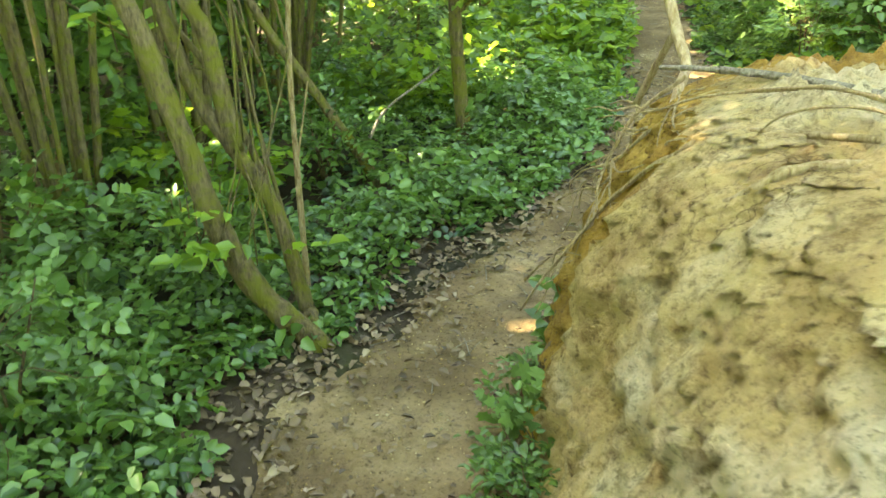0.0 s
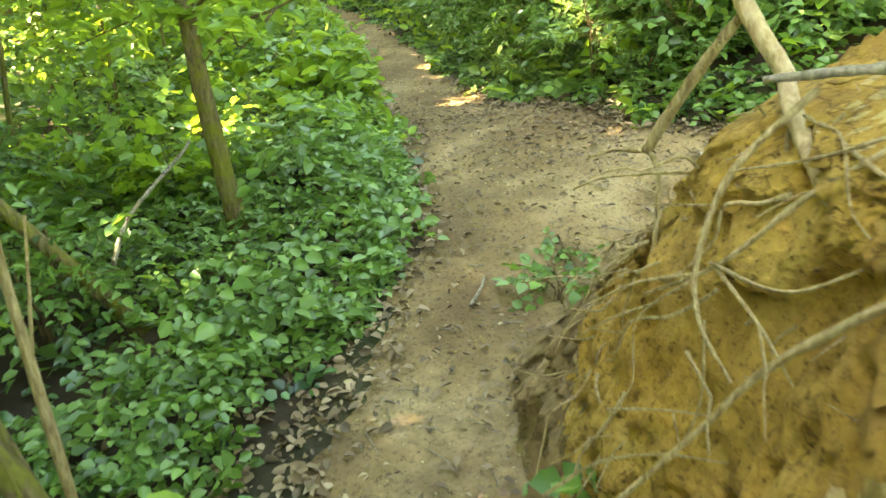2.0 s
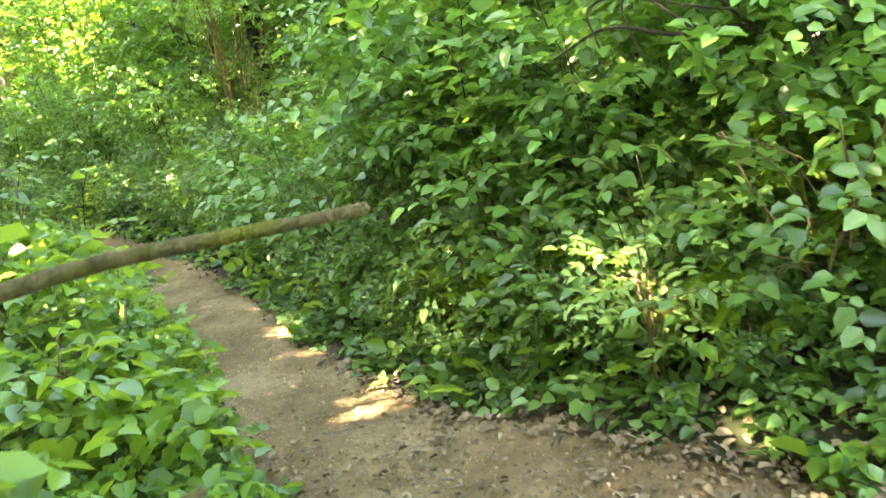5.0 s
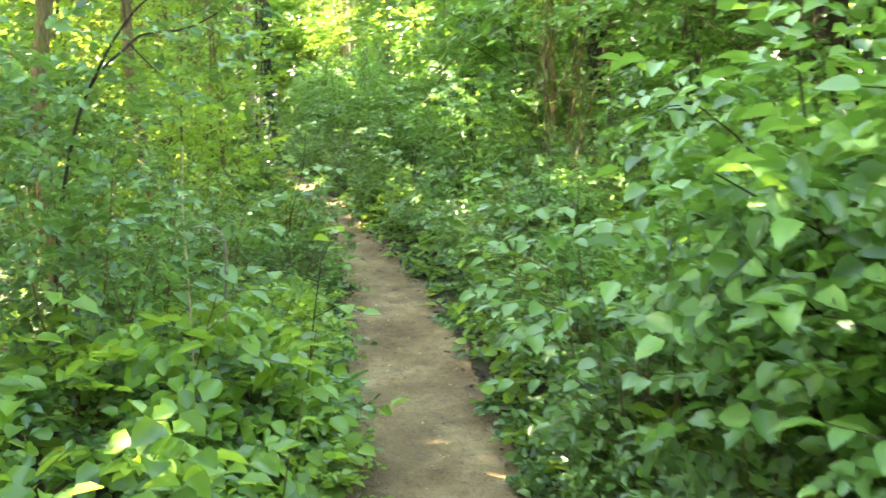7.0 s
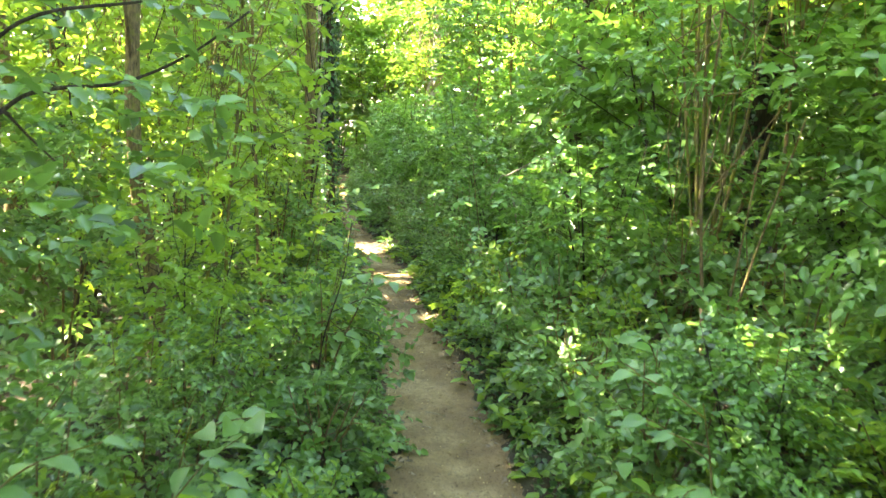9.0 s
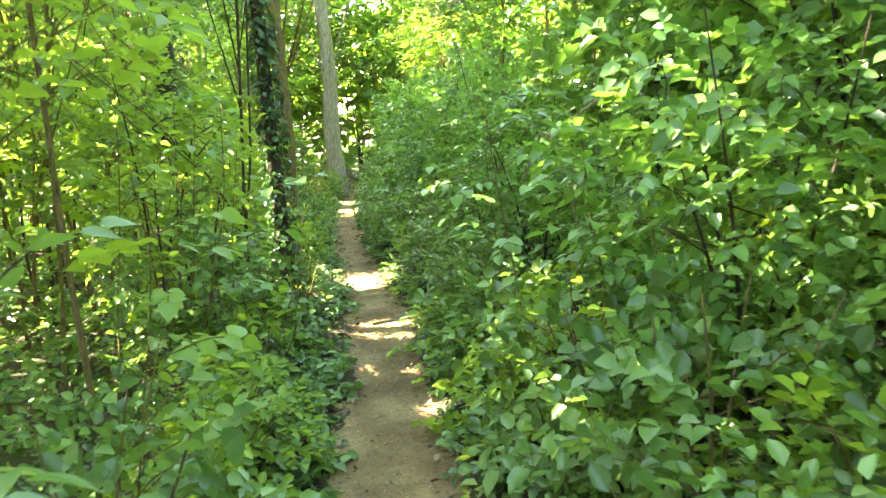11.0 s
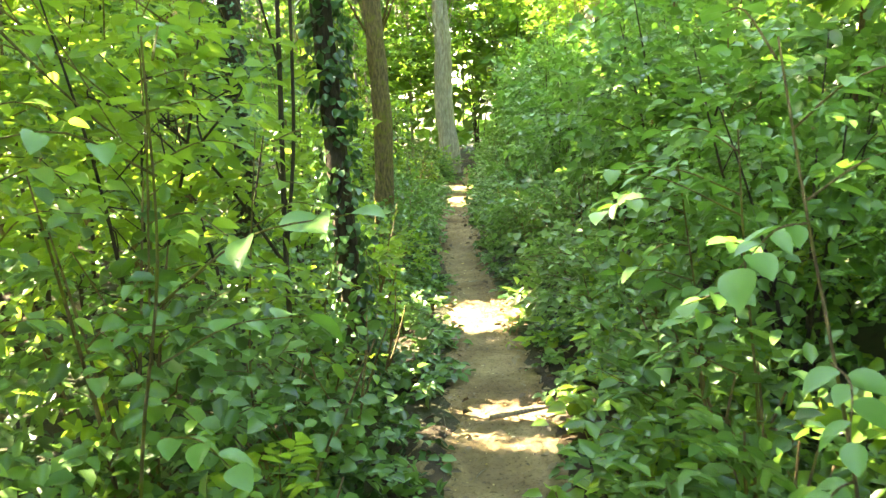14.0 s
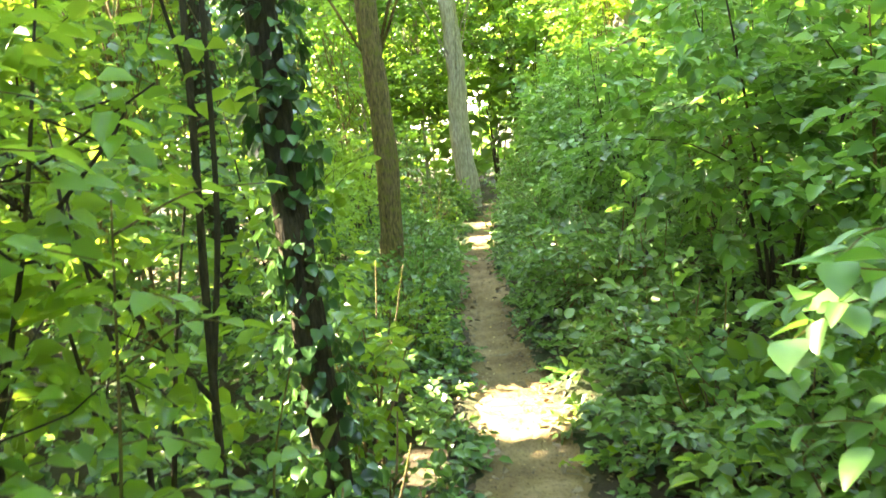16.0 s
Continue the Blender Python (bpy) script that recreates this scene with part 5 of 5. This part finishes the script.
# ---- litter on the path ----
def litter(name, label, seed, n, leaf, material, y0, y1, margin=0.1):
    rng = np.random.default_rng(seed)
    y = rng.uniform(y0, y1, n)
    s = rng.beta(0.6, 0.6, n)
    l, r = left_edge(y) - margin, np.minimum(right_edge(y), left_edge(y) + 2.2) + margin
    x = l + (r - l) * s
    o = np.stack([x, y, ground_z(x, y) + rng.uniform(-0.004, 0.012, n)], -1)
    a = rng.uniform(0, 2 * np.pi, n)
    v, f = blades(o, np.stack([np.cos(a), np.sin(a), rng.normal(0, 0.15, n)], -1), np.array((0, 0, 1.0)) + rng.normal(0, 0.3, (n, 3)), leaf * rng.uniform(0.4, 1.2, n), 0.55)
    return tagged(new(name, mesh_of(name, v, f, material)), label, "dead leaves", kind="stuff")


litter("dead_leaves", "scattered dry brown leaves on the trodden soil", 301, 4600, 0.020, leaf_dry, -1, 30)
def edge_litter():
    rng = np.random.default_rng(321)
    n = 4600
    y = np.where(rng.random(n) < 0.5, rng.uniform(1.5, 8, n), rng.uniform(0, 26, n))
    left = (rng.random(n) < 0.6)
    x = np.where(left, left_edge(y) - np.abs(rng.normal(0, 0.45, n)) + 0.14, np.where(y > 4.4, right_edge(y) + np.abs(rng.normal(0, 0.2, n)) - 0.14, left_edge(y) - np.abs(rng.normal(0, 0.4, n))))
    o = np.stack([x, y, ground_z(x, y) + rng.uniform(0.004, 0.03, n)], -1)
    a = rng.uniform(0, 2 * np.pi, n)
    v, f = blades(o, np.stack([np.cos(a), np.sin(a), rng.normal(0, 0.25, n)], -1), np.array((0, 0, 1.0)) + rng.normal(0, 0.45, (n, 3)), rng.uniform(0.02, 0.06, n), 0.6)
    tagged(new("dead_leaves", mesh_of("dead_leaves", v, f, leaf_dry)), "curled dry brown leaves along the path edge", "dead leaves", kind="stuff")


edge_litter()
litter("dead_leaves", "pale dry leaves below the mossy hazel", 303, 900, 0.042, leaf_dry, 1.8, 4.6, 0.32)
litter("dead_leaves", "dry brown leaves along the clearing", 302, 1200, 0.032, leaf_dry, 3.6, 7.5)


def clearing_litter():
    """Crumbled leaves and bits that gather along the shady side of the clearing."""
    rng = np.random.default_rng(341)
    n = 5200
    y = rng.uniform(3.4, 7.0, n)
    l, r = left_edge(y), np.minimum(right_edge(y), left_edge(y) + 2.4)
    x = l + (r - l) * rng.beta(2.2, 0.8, n)
    keep = rng.random(n) < ease(ripple(x, y, 2.2) + 0.55)
    x, y = x[keep], y[keep]
    n = len(x)
    o = np.stack([x, y, ground_z(x, y) + rng.uniform(-0.004, 0.010, n)], -1)
    a = rng.uniform(0, 2 * np.pi, n)
    v, f = blades(o, np.stack([np.cos(a), np.sin(a), rng.normal(0, 0.2, n)], -1), np.array((0, 0, 1.0)) + rng.normal(0, 0.4, (n, 3)), 0.012 + 0.034 * rng.random(n) ** 2.5, 0.55)
    tagged(new("dead_leaves", mesh_of("dead_leaves", v, f, leaf_dry)), "crumbled dry leaves gathered at the hedge foot", "dead leaves", kind="stuff")


clearing_litter()


def twig_scatter():
    rng = np.random.default_rng(311)
    got = []
    for k in range(240):
        y = rng.uniform(0, 24) if k % 2 else rng.uniform(2.5, 8)
        x = rng.uniform(left_edge(y) - 0.1, min(right_edge(y), left_edge(y) + 2) + 0.05)
        a, l = rng.uniform(0, np.pi), rng.uniform(0.04, 0.16)
        z = float(ground_z(x, y)) - 0.004
        p = np.array((x, y, z))
        d = np.array((np.cos(a), np.sin(a), 0)) * l
        got.append(tube((p, p + d * 0.5 + (0, 0, 0.006), p + d), 0.003, 0.0015, 4, 2))
    v, f = joined(got)
    tagged(new("twigs", mesh_of("twigs", v, f, bark_stick, True)), "small dry twigs lying on the path", "twigs", kind="stuff")


twig_scatter()


def pebbles():
    """Small stones and crumbs of soil pressed into the path."""
    rng = np.random.default_rng(331)
    n = 2600
    y = np.where(rng.random(n) < 0.6, rng.uniform(1.5, 9, n), rng.uniform(0, 24, n))
    l, r = left_edge(y), np.minimum(right_edge(y), left_edge(y) + 2.2)
    x = l + (r - l) * rng.random(n)
    size = 0.003 + 0.006 * rng.random(n) ** 3
    form = np.array(((1, 0, 0), (0, 1, 0), (-1, 0, 0), (0, -1, 0), (0.2, 0.1, 0.7), (0, 0, -0.6)), float)
    face = np.array(((0, 1, 4), (1, 2, 4), (2, 3, 4), (3, 0, 4), (1, 0, 5), (2, 1, 5), (3, 2, 5), (0, 3, 5)))
    o = np.stack([x, y, ground_z(x, y) - 0.012], -1)
    v = o[:, None] + size[:, None, None] * form[None] * rng.uniform(0.7, 1.4, (n, 1, 3))
    f = (np.arange(n)[:, None, None] * 6 + face[None]).reshape(-1, 3)
    tagged(new("pebbles", mesh_of("pebbles", v.reshape(-1, 3), f, mat_bank, True)), "small pale pebbles and soil crumbs on the path", "pebbles", kind="stuff")


pebbles()


def stick(label, pts, r0, r1, seed, bark=bark_stick):
    v, f = tube(np.array(pts), r0, r1, 8, 5, 0.08, np.random.default_rng(seed))
    tagged(new("stick", mesh_of("stick", v, f, bark, True)), label, "stick")


stick("dry brown stick lying across the sunlit path", ((3.18, 18.62, 0.02), (3.35, 18.66, 0.03), (3.52, 18.74, 0.03)), 0.014, 0.010, 1)
stick("short broken stick on the bare path", ((0.84, 4.02, -0.03), (0.92, 4.1, -0.015), (0.98, 4.19, -0.01)), 0.008, 0.005, 2)
stick("thin grey stick fallen among the ivy", ((-0.34, 4.5, 0.22), (-0.25, 4.6, 0.36), (-0.01, 4.9, 0.48), (0.04, 4.95, 0.52)), 0.010, 0.006, 3)


# ---- far wood ----
def far_wood():
    rng = np.random.default_rng(401)
    n = 8500
    a = rng.uniform(0, 2 * np.pi, n)
    r = rng.uniform(17, 32, n)
    o = np.stack([3 + r * np.cos(a) * 0.8, 14 + r * np.sin(a) * 1.15, rng.uniform(0.0, 1.0, n) ** 1.2 * 8], -1)
    keep = rng.random(n) < np.where(o[:, 0] < -4, 0.7, 1.0)
    o = o[keep & ~sun_gap(o, 1.6)]
    n = len(o)
    v, f = blades(*sprays(rng, o, random_dirs(rng, n) * (1, 1, 0.3), np.array((0, 0, 1.0)) + rng.normal(0, 0.4, (n, 3)), 7, 0.9 * np.ones(n), 0.44), 0.62)
    tagged(new("far_wood", mesh_of("far_wood", v, f, leaf_crown)), "leafy edge of the wood all around", "trees", kind="stuff")


far_wood()


# ---- leafy saplings that reach close to the way ----
LEAF_FORMS = []
for k, wide in enumerate((0.55, 0.66, 0.76)):
    v, f = blades(np.zeros((1, 3)), np.array(((1.0, 0, 0),)), np.array(((0, 0, 1.0),)), np.ones(1), wide, "fine")
    LEAF_FORMS.append((v, f))


def near_sapling(name, label, seed, stem, twigs, leaf, material, bark):
    """stem: points; twigs: (from, to, number of leaves). Every leaf is a piece of its own."""
    rng = np.random.default_rng(seed)
    base = tagged(new(name), label, "sapling", "saplings close to the path")
    off = np.array(stem[0])
    base.location = stem[0]
    meshes = [mesh_of("leaf", v, f, material, True) for v, f in LEAF_FORMS]
    v, f = tube(np.array(stem) - off, 0.006, 0.0025, 6, 5, 0.05, rng)
    part("stem", mesh_of("stem", v, f, bark, True), base)
    for a, b, n in twigs:
        a, b = np.array(a, float), np.array(b, float)
        mid = (a + b) / 2 + np.array((0, 0, 0.04)) + rng.normal(0, 0.015, 3)
        v, f = tube(np.array((a, mid, b)) - off, 0.0035, 0.0015, 5, 4)
        part("twig", mesh_of("twig", v, f, bark, True), base)
        line = curve_through((a, mid, b), 12)
        run = unit(b - a)
        for i in range(n):
            p = line[int((i + 1.0) / n * (len(line) - 1))]
            hand = 0.0 if i == n - 1 else (1.0 if i % 2 else -1.0)
            side = unit(np.cross((0, 0, 1.0), run))
            d = unit(run * 0.75 + side * hand * 0.8 + rng.normal(0, 0.18, 3) + (0, 0, -0.25))
            up = unit(np.array((0, 0, 1.0)) + rng.normal(0, 0.3, 3))
            sd = unit(np.cross(up, d))
            up = np.cross(d, sd)
            size = leaf * rng.uniform(0.7, 1.2)
            ob = part("leaf", meshes[int(rng.integers(3))], base)
            ob.matrix_local = Matrix(((d[0] * size, sd[0] * size, up[0] * size, p[0] - off[0]), (d[1] * size, sd[1] * size, up[1] * size, p[1] - off[1]), (d[2] * size, sd[2] * size, up[2] * size, p[2] - off[2]), (0, 0, 0, 1)))
    return base


near_sapling("elm_sapling", "thin elm sapling holding out large light green leaves", 501, ((2.1, 16.9, 0.0), (2.24, 16.72, 0.7), (2.36, 16.62, 1.2), (2.38, 16.6, 1.7)), (((2.35, 16.63, 1.1), (2.84, 16.30, 1.34), 6), ((2.33, 16.66, 0.95), (2.66, 16.80, 1.02), 5), ((2.38, 16.61, 1.4), (2.2, 16.2, 1.5), 6), ((2.3, 16.7, 0.75), (2.55, 16.4, 0.8), 5), ((2.4, 16.6, 1.65), (2.3, 17.0, 1.75), 6)), 0.10, leaf_hedge, bark_mossy)
near_sapling("dogwood_sapling", "dogwood sapling with pale upper leaves by the path", 502, ((3.95, 16.35, 0.0), (3.88, 16.45, 0.7), (3.8, 16.55, 1.25), (3.76, 16.65, 1.65)), (((3.8, 16.55, 1.25), (3.55, 16.25, 1.22), 7), ((3.78, 16.6, 1.45), (3.95, 16.3, 1.6), 6), ((3.76, 16.65, 1.6), (3.7, 16.85, 1.72), 5), ((3.84, 16.5, 0.95), (3.72, 16.15, 0.92), 6), ((3.88, 16.45, 0.7), (3.7, 16.3, 0.62), 6), ((3.8, 16.56, 1.3), (4.1, 16.7, 1.4), 6)), 0.085, leaf_hedge, bark_brown)
near_sapling("hazel_sapling", "small hazel with broad soft green leaves at the edge", 503, ((2.15, 13.7, 0.0), (2.2, 13.6, 0.6), (2.3, 13.5, 1.05), (2.33, 13.45, 1.4)), (((2.28, 13.52, 1.0), (2.56, 13.2, 1.08), 6), ((2.25, 13.56, 0.8), (2.52, 13.75, 0.85), 6), ((2.32, 13.46, 1.3), (2.45, 13.9, 1.4), 6), ((2.22, 13.6, 0.65), (2.5, 13.4, 0.6), 5)), 0.10, leaf_herb, bark_dark)
near_sapling("elm_sapling", "thin elm seedling with pairs of large leaves", 504, ((1.92, 10.3, 0.0), (1.95, 10.25, 0.5), (2.0, 10.2, 0.95)), (((1.96, 10.24, 0.6), (2.18, 10.0, 0.68), 5), ((1.98, 10.22, 0.8), (1.7, 10.1, 0.9), 5), ((2.0, 10.2, 0.92), (2.1, 10.45, 1.05), 5)), 0.10, leaf_young, bark_dark)
near_sapling("hazel_sapling", "hazel with broad toothed leaves leaning from the hedge", 505, ((3.2, 7.25, 0.1), (3.0, 7.1, 0.7), (2.86, 7.05, 1.3), (2.84, 6.98, 1.6), (2.74, 6.95, 1.95)), (((2.95, 7.08, 0.8), (2.62, 6.85, 0.86), 7), ((2.9, 7.06, 1.1), (2.55, 7.15, 1.2), 7), ((2.86, 7.05, 1.35), (2.58, 6.78, 1.5), 7), ((2.8, 7.0, 1.7), (2.6, 7.2, 1.85), 6), ((2.97, 7.08, 0.6), (2.68, 7.3, 0.6), 7), ((2.82, 7.02, 1.6), (2.9, 6.6, 1.75), 7)), 0.10, leaf_hedge, bark_dark)
near_sapling("elm_sapling", "leaning elm seedling with bright leaves by the bend", 506, ((1.1, 7.0, 0.0), (1.05, 7.02, 0.35), (1.0, 7.05, 0.62)), (((1.03, 7.03, 0.45), (1.28, 6.9, 0.5), 5), ((1.02, 7.04, 0.55), (0.8, 6.85, 0.62), 5), ((1.0, 7.05, 0.6), (1.1, 7.3, 0.68), 5)), 0.09, leaf_young, bark_brown)
near_sapling("hazel_sapling", "hazel shoot with large leaves beside the hedge", 507, ((3.75, 11.9, 0.0), (3.66, 11.85, 0.6), (3.6, 11.8, 1.1)), (((3.66, 11.86, 0.6), (3.42, 11.6, 0.65), 6), ((3.62, 11.82, 0.9), (3.45, 12.05, 0.98), 6), ((3.6, 11.8, 1.05), (3.42, 11.65, 1.2), 6)), 0.095, leaf_hedge, bark_brown)


def leafy_shoot(seed, x, y, height, lean, leaf, material, twigs=6, low=0.35):
    """Bushy shoot at the edge of the way; lean is how far its twigs reach, and to which side."""
    rng = np.random.default_rng(seed)
    z = float(ground_z(x, y))
    stem = [(x + lean * 0.5 * q * q + rng.normal(0, 0.015), y + rng.normal(0, 0.03), z - 0.03 + height * q) for q in (0, 0.35, 0.7, 1.0)]
    line = curve_through(np.array(stem), 6)
    got = []
    for k in range(twigs):
        q = low + (1 - low) * (k + 0.7) / twigs
        p = line[min(int(q * (len(line) - 1)), len(line) - 1)]
        a = rng.uniform(-1.9, 1.9)
        reach = rng.uniform(0.22, 0.40)
        e = (p[0] + math.copysign(math.cos(a * 0.55), lean) * reach, p[1] + math.sin(a) * reach - 0.06, p[2] + rng.uniform(-0.02, 0.12))
        if abs(e[0] - float(walk_line(e[1]))) > 0.33 or e[2] < z + 0.4:
            got.append((tuple(p), e, int(rng.integers(5, 8))))
    near_sapling("leafy_shoot", "bushy young shoot with broad pale green leaves", seed, stem, got, leaf, material, bark_mossy)


SHOOTS = ((2.85, 6.15, 0.75, -0.2, 0.085), (3.05, 6.5, 1.15, -0.25, 0.095), (2.95, 6.95, 0.8, -0.2, 0.09), (3.15, 7.5, 1.2, -0.25, 0.095), (3.1, 8.1, 0.9, -0.2, 0.09), (3.2, 8.7, 1.3, -0.25, 0.095), (3.05, 9.25, 1.0, -0.2, 0.10), (3.3, 9.7, 1.2, -0.25, 0.10), (3.2, 10.3, 0.95, -0.2, 0.09), (3.45, 10.9, 1.1, -0.2, 0.09),
          (4.12, 14.9, 1.2, -0.2, 0.075), (4.1, 15.6, 1.4, -0.25, 0.08), (3.95, 17.2, 1.3, -0.2, 0.085), (3.98, 17.9, 1.2, -0.2, 0.085))
for k, (x, y, h, lean, leaf) in enumerate(SHOOTS):
    leafy_shoot(520 + k, x, y, h, lean, leaf, leaf_hedge, 7)
for k, (x, y, h, lean, leaf) in enumerate(((0.75, 7.2, 0.6, 0.2, 0.09), (0.95, 8.1, 0.75, 0.2, 0.09), (1.3, 9.35, 1.05, 0.25, 0.10), (1.55, 10.9, 1.2, 0.25, 0.095), (1.2, 10.1, 1.35, 0.2, 0.095), (1.42, 7.9, 0.62, 0.15, 0.07), (1.56, 8.5, 0.68, 0.15, 0.075), (1.68, 9.0, 0.72, 0.15, 0.075), (1.8, 9.6, 0.78, 0.15, 0.08), (2.15, 15.3, 1.3, 0.2, 0.085), (2.3, 14.6, 1.0, 0.2, 0.085), (2.05, 17.3, 1.7, 0.2, 0.075), (2.2, 18.0, 1.5, 0.2, 0.07), (1.7, 16.9, 1.9, 0.2, 0.08), (1.85, 17.9, 2.0, 0.2, 0.075), (2.45, 18.4, 1.0, 0.15, 0.06))):
    leafy_shoot(540 + k, x, y, h, lean, leaf, leaf_herb if y < 11 else leaf_young, 6)
for k, (x, y, h, r, n, leaf) in enumerate(((0.53, 2.6, 0.42, 0.17, 46, 0.062), (1.18, 3.96, 0.14, 0.13, 22, 0.046), (0.72, 3.0, 0.16, 0.11, 14, 0.045), (1.36, 4.2, 0.09, 0.09, 10, 0.036))):
    shrub("bramble_seedling", "small bramble seedling rooted at the foot of the bank", 560 + k, h, r, n, leaf, leaf_herb, bark_brown, per=5, stems=4, wide=0.85, low=0.02, twiggy=4, at=(x, y, float(ground_z(x, y)) - 0.02))

stick("forked dead twig standing in the undergrowth", ((1.5, 9.73, 0.1), (1.49, 9.76, 0.7), (1.5, 9.73, 1.1), (1.44, 9.92, 1.15), (1.28, 10.02, 1.14)), 0.008, 0.004, 5)
stick("thin bleached dead stem among the saplings", ((1.34, 9.72, 0.05), (1.34, 9.8, 0.7), (1.32, 10.04, 1.22), (1.33, 10.14, 1.52)), 0.006, 0.003, 6, bark_pale)
stick("knobbly root end lying at the clearing edge", ((2.75, 4.30, 0.14), (2.60, 4.20, 0.24), (2.52, 4.08, 0.20), (2.30, 4.00, 0.17), (2.12, 3.95, 0.13), (1.98, 3.87, 0.10)), 0.019, 0.008, 7, bark_brown)
